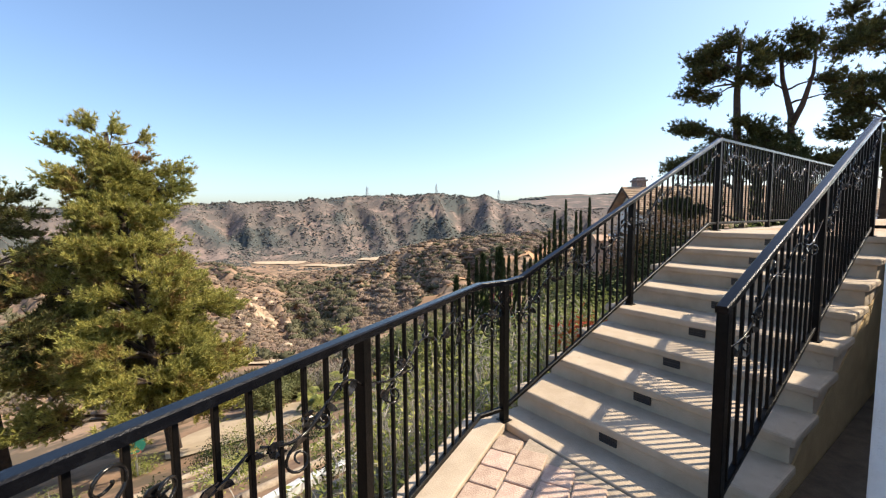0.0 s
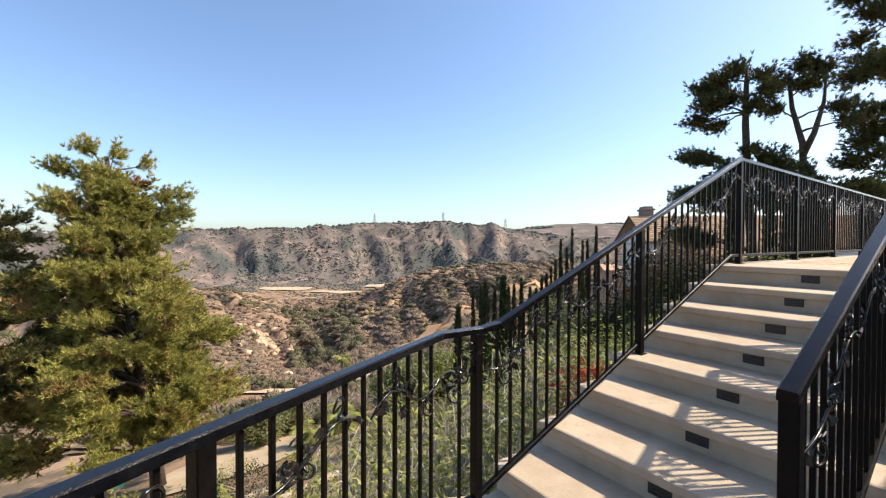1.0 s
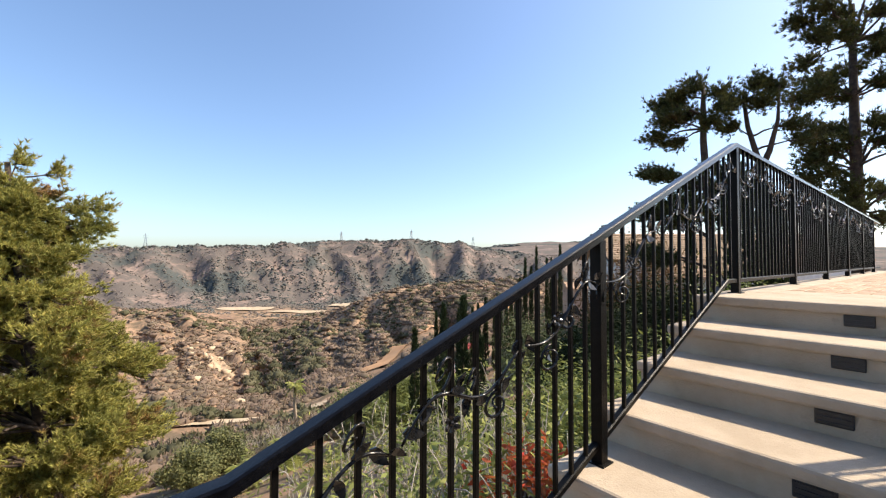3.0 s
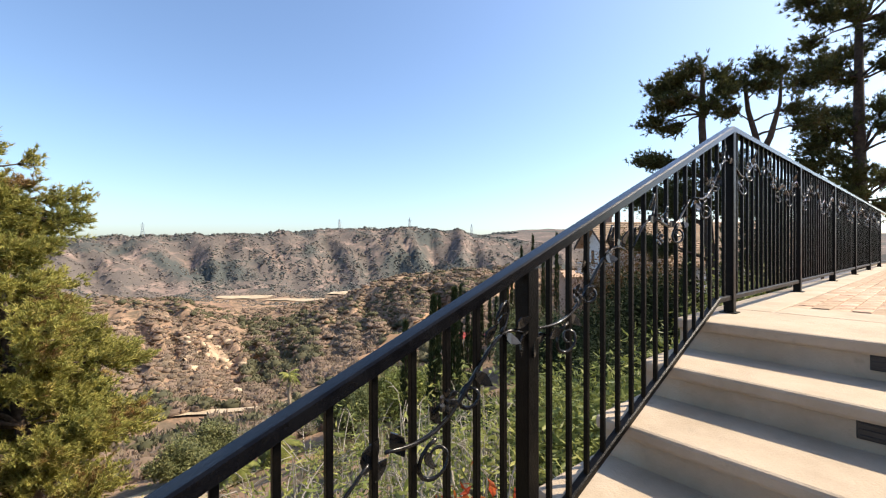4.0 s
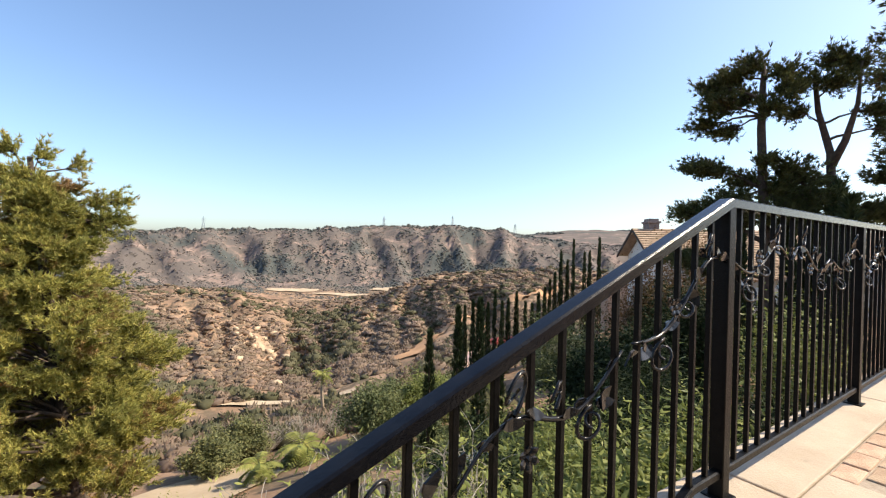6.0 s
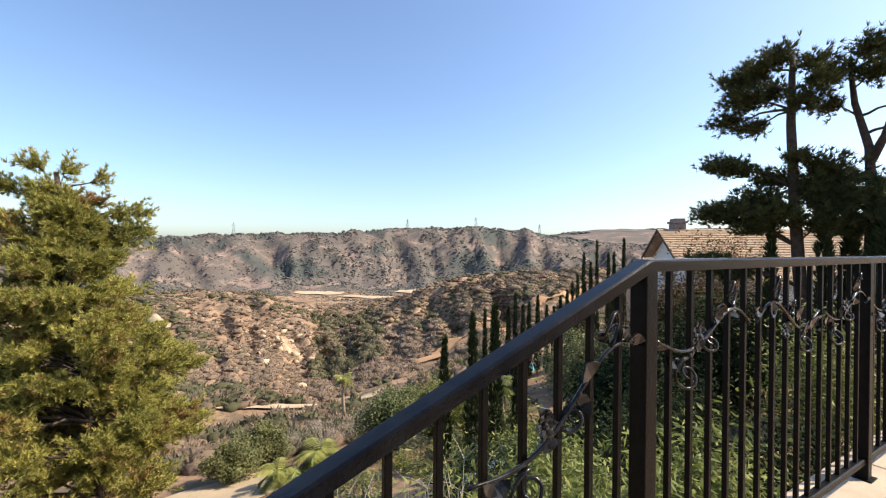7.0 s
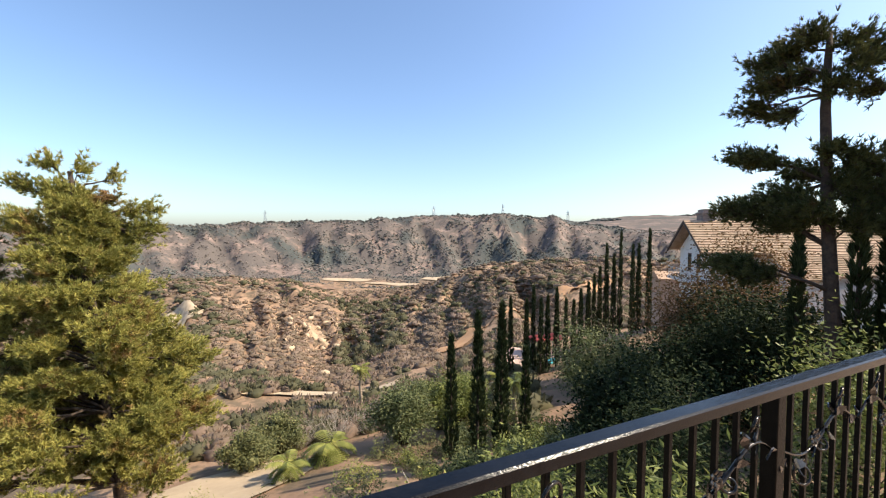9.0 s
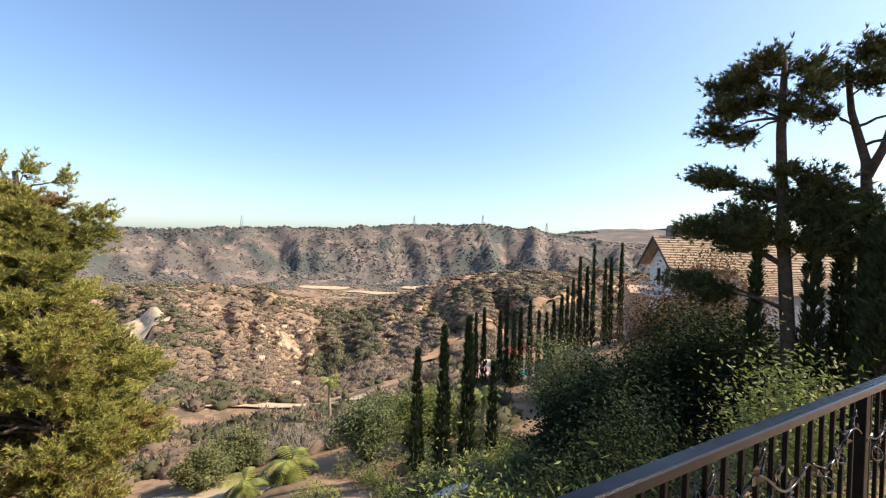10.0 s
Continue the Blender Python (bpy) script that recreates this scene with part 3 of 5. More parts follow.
def on_landing(d):
    return LK[0] + LAND_DIR.x * d, LK[1] + LAND_DIR.y * d


L1, L2, L3 = on_landing(1.395), on_landing(3.155), on_landing(4.955)
ltop = 1.135 - CAP
railing("black wrought iron railing with scrolled vines along the lower landing",
        [(*L3, ltop), (*LK, ltop), (PB[0] + 0.034, PB[1], ltop)], [(*L3, 0.085), (*LK, 0.085), (*PB, 0.085)],
        [(*L3, 27.3), (*L2, 27.3), (*L1, 27.3), (*LK, 0), (*PB, 0)], [0, 0, 0, None, 0], seed=2)
railing("black wrought iron railing with scrolled vines climbing the stairs",
        [(PB[0] + 0.034, PB[1], ltop), (2.42, RAIL_Y, 1.155 - CAP), (6.05, RAIL_Y, 2.60 - CAP)],
        [(PB[0] + 0.034, PB[1], 0.1), (5.82, RAIL_Y, DECK + 0.085), (6.05, RAIL_Y, DECK + 0.085)],
        [(PB[0] + 0.05, PB[1], 0), (4.03, RAIL_Y, 0), (6.05, RAIL_Y, 0)], [None, RISE * 4, DECK], seed=3)
railing("black wrought iron railing with scrolled vines along the upper terrace",
        [(6.05, RAIL_Y, 2.60 - CAP), (16.9, RAIL_Y + 0.02, 2.60 - CAP)], [(6.05, RAIL_Y, DECK + 0.085), (16.9, RAIL_Y + 0.02, DECK + 0.085)],
        [(6.06, RAIL_Y, 0)] + [(7.97 + 1.9 * k, RAIL_Y + 0.004 + 0.003 * k, 0) for k in range(5)], [None] + [DECK] * 5, seed=4)
railing("black wrought iron stair railing with pale worn cap",
        [(2.27, RAIL_R, 1.19 - CAP), (5.63, RAIL_R, 2.525 - CAP)], [(2.31, RAIL_R, 0.155), (5.63, RAIL_R, DECK + 0.075)],
        [(2.31, RAIL_R, 0), (3.93, RAIL_R, 0), (5.63, RAIL_R, 0)], [0, RISE * 4, DECK], seed=5)
railing("black wrought iron railing guarding the terrace edge beside the house",
        [(5.664, RAIL_R, 2.525 - CAP), (5.664, -0.33, 2.525 - CAP)], [(5.664, RAIL_R, DECK + 0.075), (5.664, -0.33, DECK + 0.075)],
        [(5.664, RAIL_R - 0.07, 0), (5.664, -0.29, 0)], [None, DECK], seed=6)

# ---- lower landing ----
def landing_poly(inset):
    n = Vector((-LAND_DIR.y, LAND_DIR.x, 0))
    if n.y > 0:
        n = -n
    a = Vector((*LK, 0)) - LAND_DIR * 0.36 - n * (0.17 - inset)
    b = Vector((*on_landing(5.4), 0)) - n * (0.17 - inset)
    return a, b, n


LA, LB, LN = landing_poly(0.0)
landing = thing("landing_floor", "lower landing of pink tumbled pavers with buff concrete border", "floor", (0, 0, 0), kind="structure")
A2, B2 = LA, LB
poly = [(A2.x, A2.y), (B2.x, B2.y), (B2.x, -3.4), (DECK_X + 0.3, -3.4), (DECK_X + 0.3, RIGHT + 0.1), (NOSE + 0.1, RIGHT + 0.1), (NOSE + 0.1, LEFT)]
g = Geo()
g.add([(x, y, -0.075) for x, y in poly] + [(x, y, -0.6) for x, y in poly],
      [tuple(range(len(poly))), tuple(range(2 * len(poly) - 1, len(poly) - 1, -1))] + [(i, i + len(poly), (i + 1) % len(poly) + len(poly), (i + 1) % len(poly)) for i in range(len(poly))])
part("slab", g, M_CONC, landing)
# border strip along the railing, cut into lengths
d = -LAND_DIR
for k in range(4):
    s0, s1 = k * 1.5 + 0.004, (k + 1) * 1.5 - 0.004
    m = Matrix.Translation(LB) @ pose(0, 0, 0, 0, 0, math.degrees(math.atan2(d.y, d.x)))
    s1 = min(s1, (LA - LB).length - 0.12)
    if s1 > s0:
        part("border", Geo().bevelled((s0, -0.32, -0.07), (s1, 0.0, 0.0), 0.01, m), M_CONC, landing)
part("border", Geo().bevelled((NOSE - 0.26, RIGHT + 0.02, -0.07), (NOSE + 0.06, LEFT - 0.03, -0.004), 0.01), M_CONC, landing)
tagged(part("wall_landing", Geo().box((0, -0.25, -6.0), ((LA - LB).length - 0.1, -0.02, -0.6), Matrix.Translation(LB) @ pose(0, 0, 0, 0, 0, math.degrees(math.atan2(d.y, d.x)))), M_WHITE),
       "pale stucco wall under the lower landing", "wall", kind="structure")
# Both earth strips get their shade from the darkened soil colour.
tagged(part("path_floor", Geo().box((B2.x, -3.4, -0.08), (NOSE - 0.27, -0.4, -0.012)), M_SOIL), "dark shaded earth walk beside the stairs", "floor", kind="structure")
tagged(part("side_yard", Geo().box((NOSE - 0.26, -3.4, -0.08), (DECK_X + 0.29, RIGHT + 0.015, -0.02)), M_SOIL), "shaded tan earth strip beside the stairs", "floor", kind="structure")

# ---- house wall by the stairs ----
tagged(part("wall_house", Geo().bevelled((2.15, -3.4, -0.1), (2.5, 0.27, 3.2), 0.02), M_WHITE), "pale grey stucco corner of the house beside the stairs", "wall", kind="structure")

# Out-of-view block, added and sized only to cast shade on the lower steps.
tagged(part("wall_shade_block", Geo().bevelled((2.51, -3.39, -0.1), (8.6, -0.35, 2.80), 0.02), M_WHITE), "unseen stucco block added to shade the lower stairs", "wall", kind="structure")


def path_light(x, y):
    t = thing("path_light", "small black garden path light on a spike", "garden light", (x, y, -0.02))
    part("stake", Geo().tube([(0, 0, 0), (0, 0, 0.26)], 0.012, 8), M_BLACK, t)
    g = Geo().tube([(0, 0, 0.25), (0, 0, 0.27), (0, 0, 0.31)], [0.085, 0.08, 0.015], 14)
    part("hood", g, M_BLACK, t, smooth=False)


path_light(3.35, 0.27)


# ---- planting ----
def rng(seed):
    return np.random.RandomState(seed)


def blades(centres, ways, rs, count, length, width, spread):
    """Thin pointed leaves or needles in tufts: count at each centre, leaning round its way."""
    c, w = np.repeat(centres, count, 0), np.repeat(ways, count, 0)
    n = len(c)
    d = w + rs.normal(0, spread, (n, 3))
    d /= np.linalg.norm(d, axis=1, keepdims=True) + 1e-9
    o = np.cross(d, rs.normal(0, 1, (n, 3)))
    o /= np.linalg.norm(o, axis=1, keepdims=True) + 1e-9
    ln = length * rs.uniform(0.6, 1.25, (n, 1))
    wd = width * rs.uniform(0.7, 1.3, (n, 1))
    a = c + o * wd / 2
    b = c - o * wd / 2
    tip = c + d * ln
    v = np.stack([a, b, tip], 1).reshape(-1, 3)
    return v, np.arange(3 * n).reshape(-1, 3)


def leafs(centres, rs, count, length, width, spread, up=0.35):
    """Broad pointed leaves (two triangles, folded) scattered round centres."""
    c = np.repeat(centres, count, 0) + rs.normal(0, spread, (len(centres) * count, 3))
    n = len(c)
    d = rs.normal(0, 1, (n, 3))
    d[:, 2] = d[:, 2] * 0.6 - up * 0.4
    d /= np.linalg.norm(d, axis=1, keepdims=True)
    o = np.cross(d, rs.normal(0, 0.6, (n, 3)) + np.array((0, 0, 1.0)))
    o /= np.linalg.norm(o, axis=1, keepdims=True) + 1e-9
    nn = np.cross(d, o)
    ln = length * rs.uniform(0.6, 1.2, (n, 1))
    wd = width * rs.uniform(0.7, 1.2, (n, 1))
    mid = c + d * ln * 0.45
    v = np.stack([c, mid + o * wd / 2 + nn * wd * 0.15, c + d * ln, mid - o * wd / 2 + nn * wd * 0.15], 1).reshape(-1, 3)
    k = np.arange(n)[:, None] * 4
    t = np.concatenate([k + np.array([[0, 1, 2]]), k + np.array([[0, 2, 3]])], 0)
    return v, t


def limb(a, b, sag, n=7, seed=0):
    rnd = random.Random(seed)
    a, b = Vector(a), Vector(b)
    pts = []
    for i in range(n):
        u = i / (n - 1)
        j = Vector((rnd.uniform(-1, 1), rnd.uniform(-1, 1), rnd.uniform(-1, 1))) * (b - a).length * 0.025 * (0 < i < n - 1)
        pts.append(a.lerp(b, u) + Vector((0, 0, sag * math.sin(math.pi * u))) + j)
    return pts


def pine(label, at, trunk, trunk_r, pads, needles, seed, sprays=16, length=0.22, width=0.03, per=10, lean=0.5, group="", step=0.15, fluff=0.07):
    """A pine: trunk points, and foliage pads (centre, radii) each on a limb of its own, that fans into
    sprays of twigs tufted with needles towards their tips. Points are from its foot."""
    rs = rng(seed)
    rnd = random.Random(seed)
    t = thing("pine_tree", label, "tree", at, group)
    tp = [Vector(p) for p in trunk]
    part("trunk", Geo().tube(tp, [trunk_r * (1 - 0.72 * i / (len(tp) - 1)) for i in range(len(tp))], 10), M_BARK, t, smooth=True)
    centres, ways = [], []
    for i, (c, rad) in enumerate(pads):
        c = Vector(c)
        zt = c.z - 0.35 * math.hypot(c.x - tp[0].x, c.y - tp[0].y)
        nxt = sorted(tp, key=lambda p: abs(p.z - zt))[:2]
        s = nxt[0].lerp(nxt[1], 0.3)
        ln = (c - s).length
        r0 = min(trunk_r * 0.42, 0.03 + 0.017 * ln)
        pts = limb(s, c, 0.06 * ln, seed=seed * 100 + i)
        g = Geo().tube(pts, [r0 * (1 - 0.8 * q / 6) for q in range(7)], 6)
        out = Vector((c.x - s.x, c.y - s.y, 0))
        out = out.normalized() if out.length > 0.05 else Vector((0, 0, 0))
        for q in range(max(5, int(sprays * (rad[0] * rad[1] + 0.25)))):
            d = Vector((rnd.gauss(0, 1), rnd.gauss(0, 1), rnd.gauss(0, 1))).normalized()
            k = rnd.uniform(0.45, 1.12) * (1 + 0.5 * noise.noise(d * 1.6 + Vector((i * 3.1, seed, 0))))
            e = c + Vector((d.x * rad[0], d.y * rad[1], d.z * rad[2])) * k + out * 0.25 * rad[0] + Vector((0, 0, lean * 0.3 * rad[2]))
            b = pts[rnd.choice((4, 5, 5, 6))]
            m = b.lerp(e, 0.55) - Vector((0, 0, 0.10 * (e - b).length))
            g.tube([b, m, e], [0.018, 0.011, 0.004], 3, cap=False)
            way = ((e - m).normalized() + Vector((0, 0, lean * 0.6)) + out * 0.2).normalized()
            run = (e - b).length
            for u in np.arange(max(0.25, 1 - 0.95 / max(run, 0.3)), 1.02, step / max(run, 0.3)):
                p = b * (1 - u) ** 2 + m * 2 * u * (1 - u) + e * u * u
                centres.append(tuple(p + Vector((rnd.gauss(0, fluff), rnd.gauss(0, fluff), rnd.gauss(0, fluff)))))
                ways.append(tuple(way))
        part("limb", g, M_BARK, t, smooth=True)
    v, f = blades(np.array(centres), np.array(ways), rs, per, length, width, 0.5)
    part("crown", fast_mesh("crown", v, f), needles, t)
    return t


def pads_cone(rs, height, base, radius, count, size, power=0.8, top=0.0, squash=0.55):
    """Pads filling a ragged cone of foliage."""
    out = []
    for i in range(count):
        u = (i + 0.5) / count
        z = base + (height - base) * u
        r = radius * (1 - u) ** power + top
        a = i * 2.39996 + rs.uniform(-0.4, 0.4)
        q = r * rs.uniform(0.45, 1.0)
        s = size * (0.55 + 0.6 * (1 - u)) * rs.uniform(0.75, 1.25)
        out.append(((q * math.cos(a), q * math.sin(a), z + rs.uniform(-0.4, 0.4)), (s, s, s * squash)))
    return out


# tall pine in the yard below
def left_pines():
    rs = rng(11)
    X, Y = -0.9, 28.9
    z = land(X, Y)
    H = 7.0 - z
    tr = [(1.6, -1.2, 0), (1.3, -0.9, 3), (0.7, -0.3, 7), (0.2, 0.0, 11), (-0.3, 0, 15), (-0.6, 0, H - 0.8)]
    pads = []
    n = 150
    for i in range(n):
        u = (i + 0.5) / n
        h = 3.4 + (H - 5.2) * u
        r = 5.3 * (1 - u) ** 0.72 + 0.3
        a = i * 2.39996 + rs.uniform(-0.4, 0.4)
        q = r * rs.uniform(0.3, 1.0)
        w = (0.75 + 0.75 * (1 - u)) * rs.uniform(0.7, 1.25)
        pads.append(((q * math.cos(a) + 0.5 - 0.9 * u, q * math.sin(a), h + rs.uniform(-0.5, 0.5)), (w, w, w * rs.uniform(0.45, 0.75))))
    pads += [((-1.3, -0.2, H - 0.5), (0.75, 0.7, 0.6)), ((-0.3, 0.1, H - 0.7), (0.6, 0.6, 0.7)), ((-2.4, 0.0, H - 1.6), (0.8, 0.7, 0.5)), ((1.15, 0.4, H - 1.0), (0.4, 0.4, 0.75)), ((1.0, 0.2, H - 2.2), (0.6, 0.6, 0.7)),
             ((-1.0, 0, H - 1.9), (0.9, 0.9, 0.7)), ((3.0, 0.0, H - 2.8), (0.45, 0.45, 0.85)), ((1.9, 0.1, H - 3.0), (0.7, 0.7, 0.7)), ((2.7, 0.1, H - 3.7), (0.7, 0.7, 0.6)), ((2.3, -0.3, H - 4.1), (0.8, 0.8, 0.8)), ((0.2, -0.6, H - 3.2), (1.1, 1.0, 0.8)), ((-2.2, -0.4, H - 3.4), (1.1, 1.0, 0.8))]
    pine("tall olive green pine with browning inner needles in the yard below", (X, Y, z), tr, 0.38, pads, M_NEEDLE, 12, sprays=34, length=0.27, width=0.05, per=13, lean=0.8, group="yard pines")
    X, Y = -7.3, 29.5
    z = land(X, Y)
    H = 5.0 - z
    tr = [(0.9, -0.5, 0), (0.6, -0.3, 4), (0.2, 0, 9), (0, 0.1, H - 1)]
    pine("tall dark pine with bare lower trunk in the yard below", (X, Y, z), tr, 0.36, pads_cone(rng(14), H - 0.6, 6.0, 4.4, 64, 1.35, 0.5, 0.8), M_NEEDLEM, 15, sprays=20, length=0.28, width=0.055, per=11, lean=0.6, group="yard pines")


left_pines()


def right_pines():
    # two umbrella pines by the neighbour's house
    x, y = 24.9, 8.9
    z = land(x, y)
    T = 11.0 - z
    tr = [(0.22, -0.6, 0), (0.2, -0.5, 4), (0.12, -0.25, 8), (0.05, -0.1, T - 3.4), (0.1, -0.1, T - 1.6), (0.15, -0.1, T - 0.6)]
    a = Vector((-0.33, 0.94, 0))  # across the view
    b = Vector((0.94, 0.33, 0))

    def at(u, h, dep=0.0):
        p = a * u * 0.70 + b * dep
        return (p.x, p.y, T - h)
    pads = [(at(0.2, 0.7), (0.9, 0.9, 0.55)), (at(1.3, 1.0, 0.3), (0.95, 0.9, 0.6)), (at(2.2, 1.3), (0.75, 0.8, 0.5)), (at(1.8, 2.3, -0.4), (1.0, 0.9, 0.55)), (at(0.7, 1.8, 0.6), (0.9, 0.9, 0.6)),
            (at(-0.9, 1.2), (0.75, 0.8, 0.5)), (at(-1.4, 2.0, -0.3), (0.7, 0.7, 0.5)), (at(2.6, 3.0), (0.75, 0.7, 0.42)), (at(1.5, 3.3, 0.5), (0.8, 0.7, 0.4)), (at(-0.6, 2.7, -0.5), (0.8, 0.8, 0.5)),
            (at(2.6, 4.9), (0.95, 0.9, 0.45)), (at(3.4, 4.7, 0.2), (0.55, 0.6, 0.35)), (at(1.9, 5.1, -0.3), (0.6, 0.6, 0.35)),
            (at(0.3, 5.5, 0.3), (0.9, 0.9, 0.5)), (at(-1.3, 5.2), (0.9, 0.9, 0.6)), (at(-2.2, 5.6, 0.4), (0.9, 0.9, 0.6)), (at(-2.8, 6.5), (1.0, 0.9, 0.6)), (at(-0.4, 4.9, -0.4), (0.7, 0.7, 0.4)), (at(0.9, 6.5), (1.0, 1.0, 0.7)), (at(-0.9, 6.2), (0.9, 0.9, 0.8)), (at(1.6, 6.6, 0.3), (0.9, 0.9, 0.5)), (at(2.7, 6.8), (0.9, 0.8, 0.55)), (at(3.6, 6.9), (0.6, 0.6, 0.5)), (at(0.2, 7.0, -0.6), (1.2, 1.1, 0.6)),
            (at(-1.8, 6.9), (0.9, 0.9, 0.7)), (at(1.2, 7.4), (1.2, 1.0, 0.45)), (at(-1.4, 7.4, -0.2), (1.1, 1.0, 0.5)), (at(3.2, 8.9, -1.0), (1.0, 0.9, 0.4)), (at(2.2, 9.3, -1.2), (1.0, 0.9, 0.4))]
    pine("dark umbrella pine with bare trunk beside the neighbour's house", (x, y, z), tr, 0.27, pads, M_NEEDLED, 21, sprays=62, length=0.22, width=0.04, per=12, lean=0.5, step=0.14, fluff=0.11, group="umbrella pines")
    x, y = 26.6, 6.9
    z = land(x, y)
    T = 10.9 - z
    tr = [(0, 0, 0), (0.0, 0, 5), (0.05, 0.0, T - 6.6), (0.1, 0.1, T - 4.4), (0.0, 0.5, T - 2.6), (0.1, 0.7, T - 0.8)]
    a, b = Vector((-0.26, 0.965, 0)), Vector((0.965, 0.26, 0))
    pads = [(at(0.3, 0.6), (0.9, 0.8, 0.55)), (at(-0.7, 0.9, 0.2), (0.75, 0.7, 0.5)), (at(1.2, 1.4), (0.8, 0.8, 0.5)), (at(0.0, 1.7, -0.3), (1.0, 0.9, 0.55)), (at(1.6, 2.5, 0.2), (0.7, 0.7, 0.4)), (at(-1.7, 2.9), (0.7, 0.7, 0.5)),
            (at(-2.3, 3.6, 0.3), (0.6, 0.6, 0.4)), (at(0.9, 6.4), (1.2, 1.1, 0.6)), (at(2.3, 6.0, 0.4), (0.9, 0.8, 0.8)), (at(-1.2, 6.9), (1.2, 1.0, 0.55)), (at(-2.6, 6.6), (0.9, 0.8, 0.5)), (at(0.0, 7.4, -0.5), (1.3, 1.1, 0.5)), (at(-3.3, 7.0), (0.6, 0.6, 0.4))]
    t = pine("dark pine with forked trunk beside the neighbour's house", (x, y, z), tr, 0.25, pads, M_NEEDLED, 22, sprays=56, length=0.22, width=0.04, per=12, lean=0.5, step=0.14, fluff=0.11, group="umbrella pines")
    part("fork", Geo().tube([(0.08, 0.05, T - 4.9), (-0.0, -0.35, T - 4.0), (-0.05, -0.7, T - 2.6), (-0.1, -0.8, T - 1.0)], [0.16, 0.13, 0.08, 0.03], 8), M_BARK, t, smooth=True)
    # broad pine beyond the end of the terrace
    x, y = 33.0, 4.2
    z = land(x, y)
    T = 17.5 - z
    tr = [(0, 0, 0), (0.0, 0, 5), (0.1, 0.1, 11), (0.15, 0.1, T - 2)]
    a, b = Vector((-0.09, 0.996, 0)), Vector((0.996, 0.09, 0))
    pads = []
    rs = rng(24)
    for h, w in ((0.4, 2.4), (2.0, 3.2), (3.8, 3.6), (5.6, 2.6), (7.0, 3.3), (8.6, 2.6), (10.0, 3.2), (11.8, 3.0), (13.2, 2.6)):
        for u in (-1, -0.5, 0.15, 0.55, 1):
            pads.append((at(u * w * rs.uniform(0.75, 1.0), h + rs.uniform(-0.5, 0.5), rs.uniform(-1.8, 1.5)), (rs.uniform(0.8, 1.2), 1.0, rs.uniform(0.5, 0.8))))
    pine("broad dark pine standing past the terrace railing", (x, y, z), tr, 0.46, pads, M_NEEDLED, 25, sprays=34, length=0.28, width=0.055, per=12, lean=0.4, step=0.17, fluff=0.12, group="umbrella pines")


right_pines()


def cypress(label, at, height, radius, seed, group):
    rs = rng(seed)
    t = thing("cypress_tree", label, "tree", at, group)
    part("trunk", Geo().tube([(0, 0, -0.3), (0, 0, height * 0.5), (0, 0, height * 0.9)], [0.11, 0.08, 0.02], 7), M_BARK, t)
    n = int(520 * height * radius / 2.4)
    u = rs.uniform(0.02, 1, n) ** 0.9
    prof = np.minimum(1, u * 14) ** 0.5 * (1 - u) ** 0.62 * 1.22
    a = rs.uniform(0, 2 * np.pi, n)
    wob = 1 + 0.22 * np.sin(a * 3 + u * 17 + seed) + 0.12 * np.sin(a * 5 - u * 31)
    r = radius * prof * wob * rs.uniform(0.75, 1.05, n)
    c = np.stack([r * np.cos(a), r * np.sin(a), u * height], 1)
    way = np.stack([np.cos(a) * 0.35, np.sin(a) * 0.35, np.full(n, 1.0)], 1)
    v, f = blades(c, way, rs, 8, 0.34, 0.075, 0.25)
    part("crown", fast_mesh("crown", v, f), M_CYP, t)
    return t


CYPS = [cypress("slender dark green Italian cypress", (16.9, 22.0, land(16.9, 22.0)), 7.2, 0.29, 31, "garden cypresses"),
        cypress("tall dark Italian cypress", (17.2, 19.6, land(17.2, 19.6)), 8.0, 0.32, 32, "garden cypresses"),
        cypress("slim dark green Italian cypress", (18.6, 19.5, land(18.6, 19.5)), 8.5, 0.32, 33, "garden cypresses"),
        cypress("thin dark green Italian cypress", (20.6, 20.0, land(20.6, 20.0)), 6.2, 0.25, 34, "garden cypresses")]


